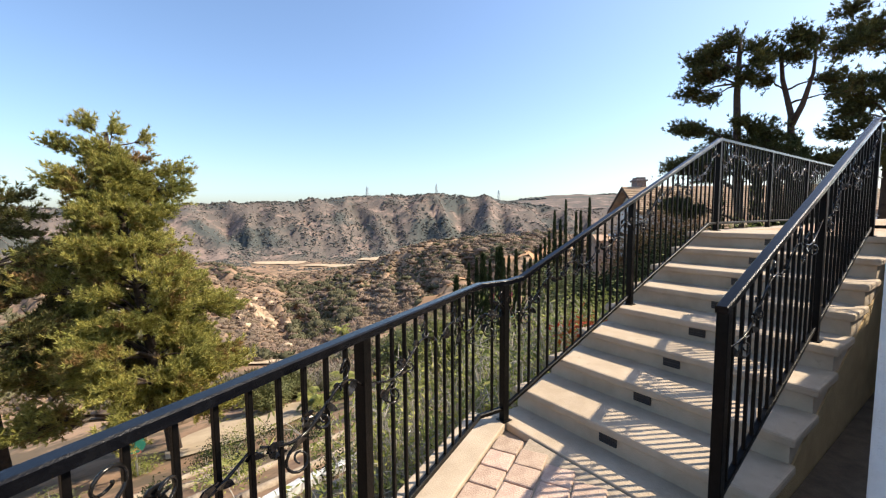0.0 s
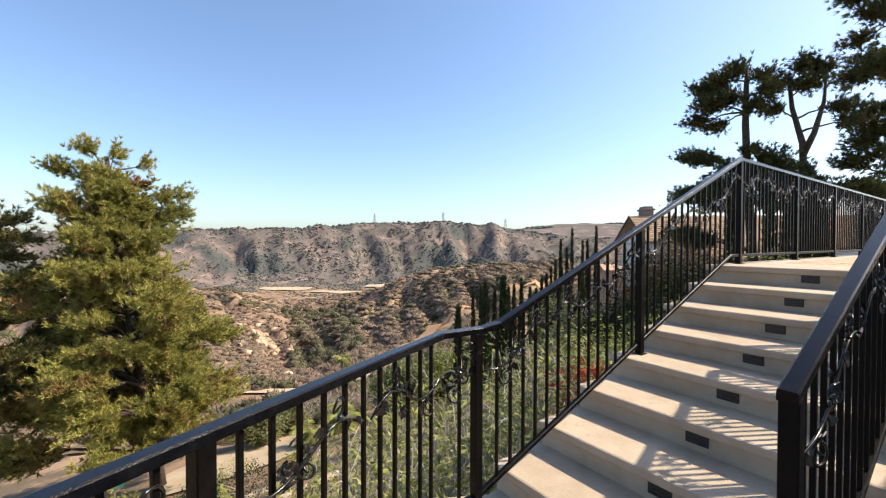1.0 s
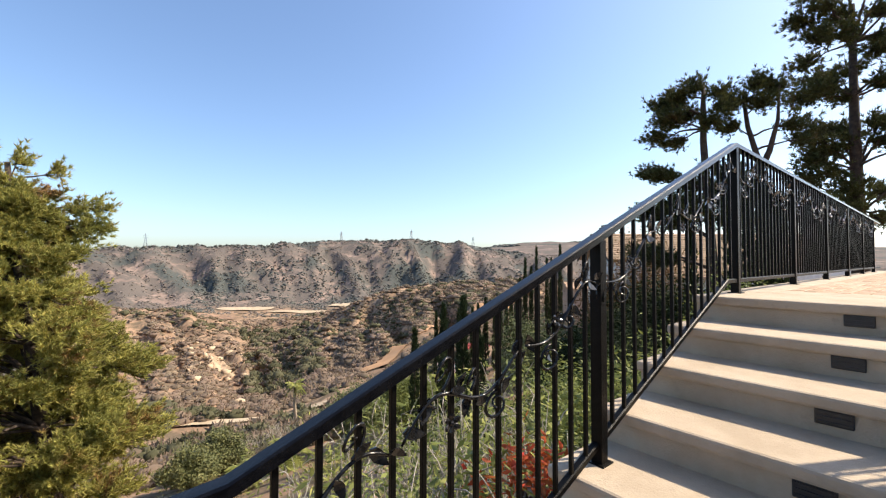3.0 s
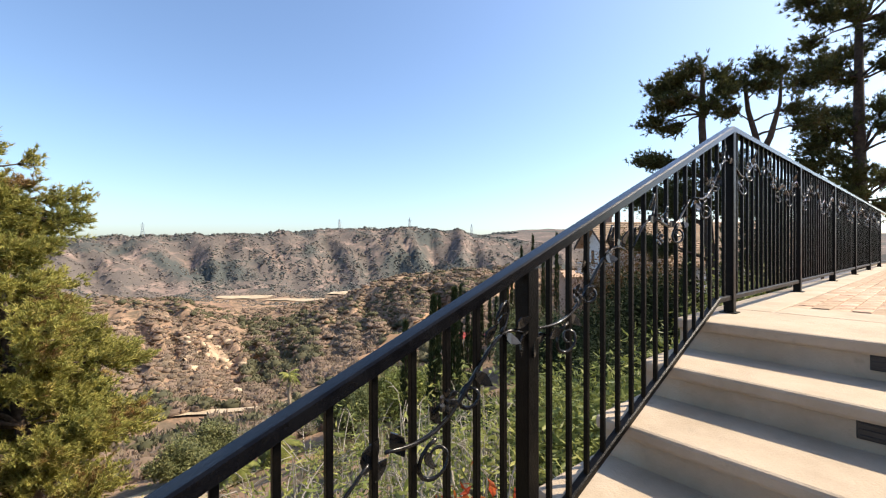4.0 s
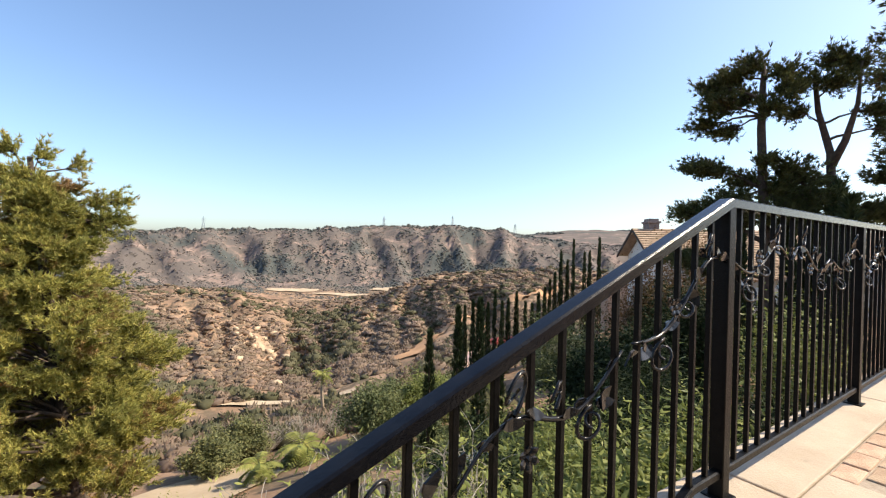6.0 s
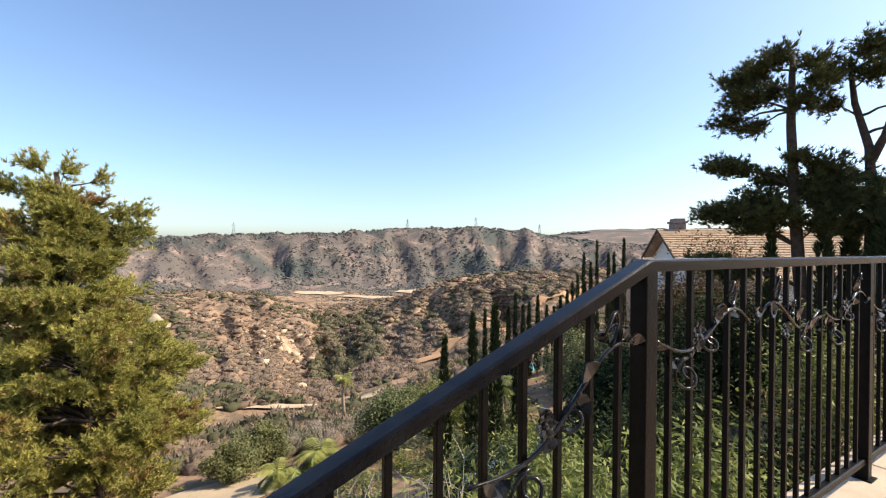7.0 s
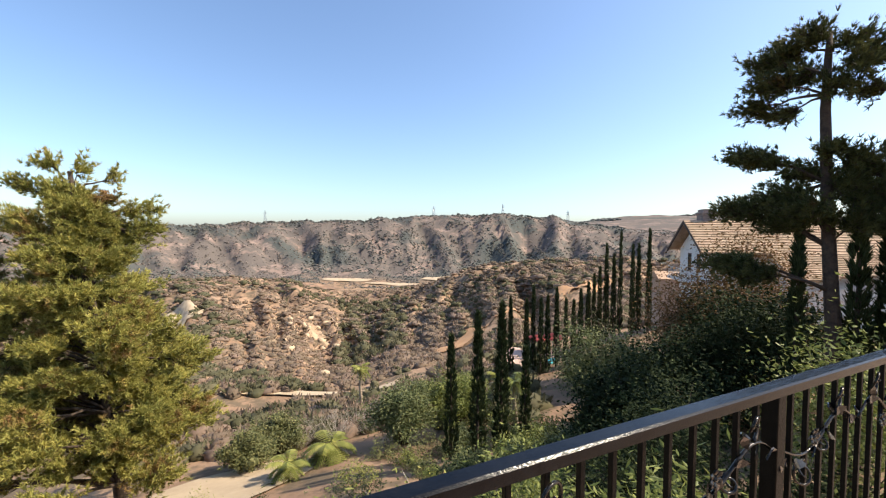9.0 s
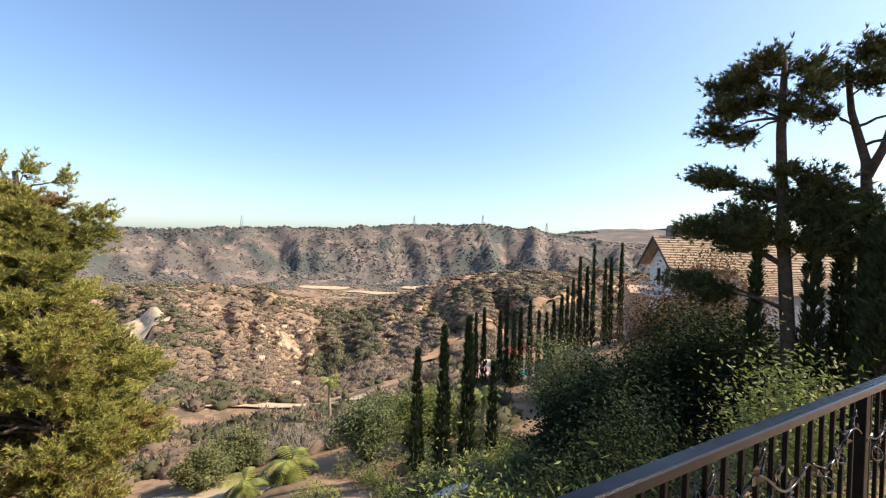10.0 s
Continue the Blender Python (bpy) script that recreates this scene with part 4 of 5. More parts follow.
def cypress_row():
    """Rows of cypresses by the pool and down to the garden, told by bearing, distance and height of top above the terrace eye."""
    e = (6.94, 1.51, 3.28)
    row = [(33.9, 47, -9.6, 6.5), (35.0, 46, -9.0, 7.0), (37.2, 47, -9.2, 6.5), (38.1, 46, -7.6, 8.0), (39.1, 45, -9.0, 6.5), (40.0, 46, -8.6, 6.5), (41.2, 47, -7.6, 7.0), (42.4, 46, -9.0, 6.5), (43.4, 47, -9.0, 6.2),
           (44.3, 48, -7.6, 6.5), (45.3, 52, -6.6, 5.8), (46.0, 53, -5.6, 6.2), (46.7, 54, -4.5, 7.4), (47.5, 55, -1.6, 9.0), (48.4, 56, -2.8, 8.0), (49.2, 57, -0.1, 10.0), (50.6, 56, -1.6, 9.3), (51.3, 57, -1.5, 9.4), (52.5, 57, 0.35, 10.6)]
    for i, (az, r, el, h) in enumerate(row):
        src = CYPS[i % 4]
        x, y = e[0] + r * math.sin(radians(az)), e[1] + r * math.cos(radians(az))
        top = e[2] + r * math.tan(radians(el))
        z = min(top - h, land(x, y) + 0.05)
        s = (top - z) / (7.2, 8.0, 8.5, 6.2)[i % 4]
        c = copy_thing(src, Matrix.Translation((x, y, z)) @ pose(0, 0, 0, 0, 0, i * 47))
        c.scale = (0.9, 0.9, s)
        tagged(c, "slim dark cypress in a row along the neighbour's pool", "tree", "pool cypresses")
    near = [(66.3, 19.5, 0.9, 0.9, 1), (71.0, 19.5, 2.6, 1.15, 0), (73.2, 20.5, 2.2, 1.2, 2), (75.2, 19.0, 5.2, 1.3, 1), (76.0, 18.0, 3.5, 1.4, 2)]
    for az, r, el, w, k in near:
        x, y = e[0] + r * math.sin(radians(az)), e[1] + r * math.cos(radians(az))
        z = land(x, y)
        top = e[2] + r * math.tan(radians(el))
        c = copy_thing(CYPS[k], Matrix.Translation((x, y, z)) @ pose(0, 0, 0, 0, 0, az * 13))
        c.scale = (w, w, (top - z) / (7.2, 8.0, 8.5)[k])
        tagged(c, "dark Italian cypress in shade before the neighbour's house", "tree", "house cypresses")


cypress_row()


def bush(name, label, category, at, size, material, seed, leaf=(0.12, 0.045), clumps=60, per=38, bare=0, trunk=0.0, droop=0.35, group="", spread=0.2):
    """A leafy shrub or small round tree: stems up to leaf clumps over a lumpy outline."""
    rs = rng(seed)
    t = thing(name, label, category, at, group)
    p = rs.normal(0, 1, (clumps, 3))
    p /= np.linalg.norm(p, axis=1, keepdims=True)
    p[:, 2] = np.abs(p[:, 2]) * 1.0 - 0.15
    lump = np.array([1 + 0.75 * noise.noise(Vector(q * 2.1) + Vector((seed, 0.5, 0))) for q in p])[:, None]
    p = p * lump * rs.uniform(0.55, 1.0, (clumps, 1)) * np.array(size)
    p[:, 2] += trunk + size[2] * 0.2
    g = Geo()
    rnd = random.Random(seed)
    for q in p[: max(6, clumps // 4)]:
        b = Vector((rnd.uniform(-0.12, 0.12) * size[0], rnd.uniform(-0.12, 0.12) * size[1], -0.1))
        mid = Vector((b.x * 0.8 + q[0] * 0.25, b.y * 0.8 + q[1] * 0.25, trunk + 0.12 * q[2]))
        g.tube([b, mid, Vector(q) * 0.6 + Vector((0, 0, 0.1)), Vector(q)], [0.022 + 0.02 * trunk, 0.02 + 0.015 * trunk, 0.013, 0.005], 5)
    part("branch_frame", g, M_TWIG if bare else M_BARK, t, smooth=True)
    v, f = leafs(p, rs, per, leaf[0], leaf[1], spread * max(size) / 1.2, droop)
    part("foliage", fast_mesh("foliage", v, f), material, t)
    return t


def twig_shrub(label, at, size, seed, leaves=True, group="dry shrubs"):
    """A half-bare shrub of many forking pale twigs."""
    rs, rnd = rng(seed), random.Random(seed)
    t = thing("shrub", label, "shrub", at, group)
    g, tips = Geo(), []
    for i in range(52):
        a, sp = rnd.uniform(0, 2 * math.pi), rnd.uniform(0.1, 1.0)
        end = Vector((math.cos(a) * sp * size[0], math.sin(a) * sp * size[1], size[2] * rnd.uniform(0.55, 1.0)))
        pts = limb((math.cos(a) * 0.1, math.sin(a) * 0.1, 0), end, -0.05 * size[2], 6, seed * 50 + i)
        g.tube(pts, [0.019 * (1 - 0.75 * k / 5) for k in range(6)], 4)
        for k in range(4):
            s = pts[rnd.randint(2, 5)]
            e2 = s + Vector((rnd.uniform(-1, 1), rnd.uniform(-1, 1), rnd.uniform(0.0, 1.0))) * 0.42
            g.tube([s, s.lerp(e2, 0.5) + Vector((0, 0, 0.04)), e2], [0.007, 0.005, 0.002], 4)
            tips.append(e2)
    part("twig_tangle", g, M_TWIG, t)
    if leaves:
        v, f = leafs(np.array([tuple(p) for p in tips]), rs, 8, 0.13, 0.034, 0.13, 0.7)
        part("foliage", fast_mesh("foliage", v, f), M_LEAF if seed % 2 else M_LEAFY, t)
    return t


def planting():
    # leafy shrubs against the terrace
    # Shrubs in M_LEAFD have their shade painted into the leaf colour.
    for i, (x, y, top, sx, sy, mt, lf) in enumerate([
            (11.0, 7.3, -0.9, 1.2, 1.1, M_LEAF, (0.13, 0.045)),
            (7.6, 4.3, -0.15, 1.2, 1.0, M_LEAF, (0.17, 0.05)), (9.3, 4.9, 0.0, 1.3, 1.0, M_LEAF, (0.17, 0.05)), (10.9, 4.6, 0.05, 1.2, 0.9, M_LEAF, (0.17, 0.05)),
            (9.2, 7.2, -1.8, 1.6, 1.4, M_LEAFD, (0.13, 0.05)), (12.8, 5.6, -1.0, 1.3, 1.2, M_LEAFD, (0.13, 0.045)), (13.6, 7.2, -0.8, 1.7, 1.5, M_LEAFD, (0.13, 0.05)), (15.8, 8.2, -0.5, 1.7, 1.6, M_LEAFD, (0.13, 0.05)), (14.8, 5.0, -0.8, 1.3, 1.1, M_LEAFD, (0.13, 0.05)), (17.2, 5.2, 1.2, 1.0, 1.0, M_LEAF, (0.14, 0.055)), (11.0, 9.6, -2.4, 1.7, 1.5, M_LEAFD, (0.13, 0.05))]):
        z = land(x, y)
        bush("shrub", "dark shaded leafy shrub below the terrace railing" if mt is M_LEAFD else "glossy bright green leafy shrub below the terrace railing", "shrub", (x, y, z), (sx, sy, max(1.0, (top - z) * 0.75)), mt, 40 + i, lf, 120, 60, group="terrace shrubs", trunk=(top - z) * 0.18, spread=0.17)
    for i, (x, y, h, w) in enumerate([(3.0, 3.9, 2.6, 0.9), (4.1, 4.1, 2.9, 1.0), (2.2, 4.6, 2.4, 1.0), (5.3, 5.4, 2.6, 1.1), (1.0, 3.9, 1.6, 0.9), (3.4, 6.0, 2.3, 1.2), (3.6, 3.3, 2.9, 0.7), (4.6, 3.4, 3.2, 0.7), (5.7, 4.3, 3.3, 1.0), (6.6, 5.6, 3.5, 1.2), (5.0, 6.6, 3.0, 1.2), (6.6, 7.4, 3.2, 1.2), (7.9, 6.2, 3.2, 1.1), (4.4, 8.0, 2.2, 1.2), (8.4, 8.6, 2.4, 1.2)]):
        twig_shrub("sparse shrub of pale tangled twigs with narrow green leaves", (x, y, land(x, y)), (w, w, h), 60 + i)
    for i, (x, y) in enumerate(((12.2, 36.0), (14.0, 37.5), (10.4, 34.5), (13.0, 33.5), (15.4, 34.0), (17.0, 36.5))):
        twig_shrub("bare grey brown bush on the slope below the garden", (x, y, land(x, y)), (1.7, 1.7, 2.0), 640 + i, False, "bare bushes")
    bush("shrub", "small shrub with orange red autumn leaves", "shrub", (4.6, 3.2, land(4.6, 3.2)), (0.42, 0.3, 0.6), M_RED, 71, (0.10, 0.04), 26, 22, 1, trunk=-0.3 - land(4.6, 3.2))
    # garden trees down the slope
    # M_LEAFD trees carry the darkness under the pines in their colour.
    spots = [("tree", "small round citrus tree with pale trunk", 16.4, 28.3, (2.4, 2.3, 2.2), M_CROWN, 1.6, 81), ("tree", "round olive green garden tree", 21.5, 35.5, (1.6, 1.6, 1.6), M_OLIVE, 0.9, 82),
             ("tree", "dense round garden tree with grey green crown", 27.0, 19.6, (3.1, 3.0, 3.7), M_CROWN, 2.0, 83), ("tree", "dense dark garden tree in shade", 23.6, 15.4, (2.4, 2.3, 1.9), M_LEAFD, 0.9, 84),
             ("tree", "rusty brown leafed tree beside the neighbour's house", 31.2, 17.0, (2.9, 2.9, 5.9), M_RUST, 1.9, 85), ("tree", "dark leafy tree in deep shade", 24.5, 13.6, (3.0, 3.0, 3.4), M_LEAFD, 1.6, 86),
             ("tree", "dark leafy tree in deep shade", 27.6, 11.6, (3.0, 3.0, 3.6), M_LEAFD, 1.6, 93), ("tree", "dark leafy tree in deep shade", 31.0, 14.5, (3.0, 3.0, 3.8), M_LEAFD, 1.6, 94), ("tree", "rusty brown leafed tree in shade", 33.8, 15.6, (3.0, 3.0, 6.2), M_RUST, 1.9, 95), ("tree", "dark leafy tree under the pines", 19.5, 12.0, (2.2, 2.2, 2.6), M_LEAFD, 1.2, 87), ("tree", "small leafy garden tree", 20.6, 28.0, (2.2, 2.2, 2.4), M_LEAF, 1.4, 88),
             ("tree", "leafy garden tree by the orange track", 26.0, 36.0, (1.5, 1.5, 1.6), M_OLIVE, 0.8, 89), ("tree", "leafy garden tree by the pool", 33.5, 28.0, (1.8, 1.8, 1.8), M_OLIVE, 0.8, 90),
             ("tree", "small grey green tree by the yard", 8.6, 35.0, (1.8, 1.8, 1.7), M_OLIVE, 0.8, 91), ("tree", "dark evergreen clump by the yard", 6.6, 32.0, (1.5, 1.5, 1.5), M_OLIVE, 0.7, 92)]
    for name, label, x, y, s, mt, tr, seed in spots:
        bush(name, label, "tree", (x, y, land(x, y)), s, mt, seed, (0.22, 0.10), 230, 62, trunk=tr, group="garden trees", spread=0.15)
    for i, (x, y, w, h) in enumerate(((18.4, 17.4, 1.4, 1.5), (20.4, 16.4, 1.5, 1.6), (20.6, 19.4, 1.6, 1.7), (17.0, 15.6, 1.3, 1.2), (22.6, 20.6, 1.7, 1.8), (15.6, 17.4, 1.2, 1.1), (22.0, 23.6, 1.6, 1.5), (18.6, 23.4, 1.3, 1.3))):
        bush("shrub", "rounded leafy shrub among the garden cypresses", "shrub", (x, y, land(x, y)), (w, w, h), M_CROWN if i % 2 else M_LEAF, 470 + i, (0.18, 0.07), 90, 46, group="cypress shrubs", spread=0.17)
    for i in range(26):
        rnd = random.Random(300 + i)
        x, y = rnd.uniform(9, 22), rnd.uniform(10, 30)
        s = rnd.uniform(0.7, 1.3)
        bush("shrub", "low garden shrub on the terraced slope", "shrub", (x, y, land(x, y)), (s, s, s * 0.9), rnd.choice((M_LEAF, M_OLIVE, M_LEAFY, M_OLIVE)), 400 + i, (0.16, 0.06), 34, 26, group="slope shrubs")
    for i in range(44):
        rnd = random.Random(350 + i)
        x, y = rnd.uniform(-9, 8), rnd.uniform(6, 25)
        s = rnd.uniform(0.5, 1.2)
        bush("shrub", "low dry shrub on the terraced bank", "shrub", (x, y, land(x, y)), (s, s, s * 0.8), rnd.choice((M_LEAF, M_LEAFD, M_LEAFY)), 450 + i, (0.12, 0.045), 26, 24, 1, group="bank shrubs")


planting()


def palm(label, at, height, seed, fronds=22, size=1.5, material=None, trunk_r=0.16):
    rnd = random.Random(seed)
    t = thing("palm_tree", label, "palm", at, "palms")
    pts = [(0.05 * math.sin(k), 0.03 * k, height * k / 8) for k in range(9)]
    part("trunk", Geo().tube(pts, [trunk_r * (1.15 - 0.03 * k + 0.06 * (k % 2)) for k in range(9)], 10), M_BARKP, t)
    top = Vector(pts[-1])
    for i in range(fronds):
        a, rise = i * 2.4, rnd.uniform(-0.6, 1.1)
        g = Geo()
        d = Vector((math.cos(a), math.sin(a), 0))
        spine = [top + d * size * u * (1 - 0.15 * u) + Vector((0, 0, size * (rise * u - 0.75 * u * u))) for u in np.linspace(0, 1, 8)]
        g.tube(spine, [0.022 * (1 - 0.11 * k) for k in range(8)], 4)
        for k in range(1, 8):
            for j in (0, 0.5):
                p = spine[k - 1].lerp(spine[k], j)
                for sgn in (-1, 1):
                    s = Vector((-d.y, d.x, 0)) * sgn
                    l = size * 0.36 * (1 - abs(k - 4) / 6)
                    q = p + s * l + d * l * 0.5 - Vector((0, 0, l * 0.35))
                    w = d * 0.05 * size
                    g.add([p - w, p + w, q, p + Vector((0, 0, 0.01))], ((0, 1, 2), (1, 3, 2), (3, 0, 2)))
        part("frond", g, material or M_LEAFY, t)
    return t


palm("tall thin palm with small crown beside the dirt road", (17.9, 45.1, land(17.9, 45.1)), -11.6 - land(17.9, 45.1), 501, 20, 1.3)
palm("short yellow green palm in the garden", (11.3, 28.0, land(11.3, 28.0)), 1.0, 502, 18, 1.9)
palm("short yellow green palm in the garden", (8.6, 27.0, land(8.6, 27.0)), 0.8, 503, 16, 1.5)
palm("small fan palm by the pool", (26.4, 31.0, land(26.4, 31.0)), 2.6, 504, 18, 1.3)
palm("small fan palm above the garden trees", (24.0, 25.5, land(24.0, 25.5)), 3.2, 505, 18, 1.4, M_LEAF)


# ---- chaparral ----
def icosphere(sub):
    bm = bmesh.new()
    bmesh.ops.create_icosphere(bm, subdivisions=sub, radius=1)
    v = np.array([tuple(p.co) for p in bm.verts])
    bm.verts.index_update()
    f = np.array([[p.index for p in q.verts] for q in bm.faces])
    bm.free()
    return v, f


def on_track(az, r):
    """Roads and fields stay clear of brush."""
    if -4 < az < 30 and -4.5 < r - (58 + max(0, az - 20) * 1.3) < 2.4:
        return True
    if 26 < az < 55 and -9.5 < r - (72 + (az - 27) * 2.0) < 4.5:
        return True
    if (abs(az - 13.2) < 3.6 and abs(r - 388) < 14) or (abs(az - 25.8) < 2.8 and abs(r - 400) < 15) or (abs(az - 19.6) < 4.0 and abs(r - 368) < 10):
        return True
    if abs(az - 6.5) < 6 and abs(r - 340) < 24:
        return (az * 7.3 + r * 3.7) % 1 < 0.85
    if -11 < az < -5 and 92 < r < 126:
        return True
    return -14 < az < 4 and r < 36


def chaparral(name, label, material, count, r0, r1, az0, az1, size, seed, thresh, flat=0.75, sprigs=26):
    """Brush over the slopes: uneven clumps with sprigs standing out of them."""
    rs = rng(seed)
    bv, bf = icosphere(2 if sprigs > 9 else 1)
    V, T, k, n = [], [], 0, 0
    prof = {}
    tries = 0
    while k < count and tries < count * 6:
        tries += 1
        az = rs.uniform(az0, az1)
        r = math.exp(rs.uniform(math.log(r0), math.log(r1)))
        x, y = polar(az, r)
        if on_track(az, r) or noise.fractal(Vector((x, y, seed * 1.3)) * (2.6 / (r0 * r1) ** 0.5), 0.9, 2.0, 4) < thresh:
            continue
        q = round(az * 2) / 2
        if q not in prof:
            prof[q] = fitted_profile(q)
        z = smooth_between(RADII, prof[q], r) + land_detail(x, y, r, az)
        s = size * rs.uniform(0.45, 1.4) * (r / (r0 * r1) ** 0.5) ** 0.25
        sc = np.array((s * rs.uniform(0.8, 1.4), s * rs.uniform(0.8, 1.4), s * flat * rs.uniform(0.7, 1.2)))
        c0 = np.array((x, y, z + s * flat * 0.3))
        v = bv * (1 + rs.uniform(-0.22, 0.22, (len(bv), 1))) * sc * 0.85 + c0
        V.append(v)
        T.append(bf + n)
        n += len(v)
        if sprigs:
            o = rs.normal(0, 1, (sprigs, 3))
            o[:, 2] = np.abs(o[:, 2]) * 0.9
            o /= np.linalg.norm(o, axis=1, keepdims=True)
            v, f = blades(o * sc * 0.7 + c0, o + np.array((0, 0, 0.5)), rs, 1, s * 0.55, s * 0.3, 0.4)
            V.append(v)
            T.append(f + n)
            n += len(v)
        k += 1
    ob = part(name, fast_mesh(name, np.concatenate(V), np.concatenate(T)), material, smooth=True)
    return tagged(ob, label, "brush", kind="stuff")


chaparral("brush", "grey brown chaparral over the canyon slopes", M_SCRUB, 5000, 60, 330, -30, 13, 0.85, 601, -0.75, 0.5, 12)
chaparral("brush", "dense grey brown chaparral on the shaded slope", M_SCRUB, 6000, 64, 330, 13, 60, 1.25, 610, -0.8, 0.5, 12)
chaparral("brush", "olive green chaparral over the canyon slopes", M_SCRUBG, 3200, 64, 330, -30, 60, 1.15, 602, 0.0, 0.55, 12)
chaparral("brush", "mixed dry brush on the near slope below the garden", M_SCRUB, 420, 34, 64, -12, 34, 1.0, 607, -0.3)
chaparral("brush", "green brush on the near slope below the garden", M_SCRUBG, 420, 31, 64, -12, 40, 1.0, 608, -0.2)
chaparral("brush", "green thicket along the gully", M_SCRUBG, 260, 90, 230, 12, 21, 1.6, 609, -0.5)
# Brush across the canyon takes the colours with haze mixed in.
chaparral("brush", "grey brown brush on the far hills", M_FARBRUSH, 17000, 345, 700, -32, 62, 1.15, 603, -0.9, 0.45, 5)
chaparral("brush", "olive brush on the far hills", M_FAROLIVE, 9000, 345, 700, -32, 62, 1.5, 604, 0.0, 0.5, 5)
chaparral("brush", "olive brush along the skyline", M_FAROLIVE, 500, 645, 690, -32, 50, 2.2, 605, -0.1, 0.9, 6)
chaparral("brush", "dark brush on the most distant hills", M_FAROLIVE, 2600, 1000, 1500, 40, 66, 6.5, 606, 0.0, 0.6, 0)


def rocks():
    rs = rng(700)
    bv, bf = icosphere(1)
    for i in range(30):
        az, r = 8.8 + rs.normal(0, 2.2), 122 + rs.normal(0, 18)
        x, y = polar(az, r)
        s = rs.uniform(0.4, 1.4)
        v = np.sign(bv) * np.abs(bv) ** 0.7 * (1 + rs.uniform(-0.3, 0.3, (len(bv), 1))) * np.array((s * rs.uniform(0.6, 1.2), s * rs.uniform(0.6, 1.2), s * rs.uniform(0.5, 1.0)))
        tagged(part("boulder", fast_mesh("boulder", v, bf), M_ROCK, at=(x, y, land(x, y))), "pale sandstone boulder on the canyon slope", "boulder", "canyon boulders")


rocks()


def pylon(az, r, h):
    x, y = polar(az, r)
    t = thing("pylon", "thin steel transmission tower on the ridge", "pylon", (x, y, land(x, y) - 1), "ridge pylons")
    for sx, sy in ((1, 1), (1, -1), (-1, 1), (-1, -1)):
        part("leg", Geo().tube([(sx * 2.2, sy * 2.2, 0), (sx * 0.7, sy * 0.7, h * 0.7), (sx * 0.1, sy * 0.1, h)], 0.3, 4), M_STEEL, t)
    for k, w in ((0.72, 3.2), (0.84, 2.6)):
        part("crossarm", Geo().box((-w, -0.15, h * k), (w, 0.15, h * k + 0.25), pose(0, 0, 0, 0, 0, -az)), M_STEEL, t)
    for k in range(5):
        a, b = h * 0.14 * k, h * 0.14 * (k + 1)
        w = 2.2 - 0.3 * k
        part("brace", Geo().tube([(-w, -w, a), (w - 0.3, w - 0.3, b)], 0.1, 4).tube([(w, -w, a), (-w + 0.3, w - 0.3, b)], 0.1, 4), M_STEEL, t)


for az in (3.0, 25.0, 34.5, 43.1):
    pylon(az, 668, 19)


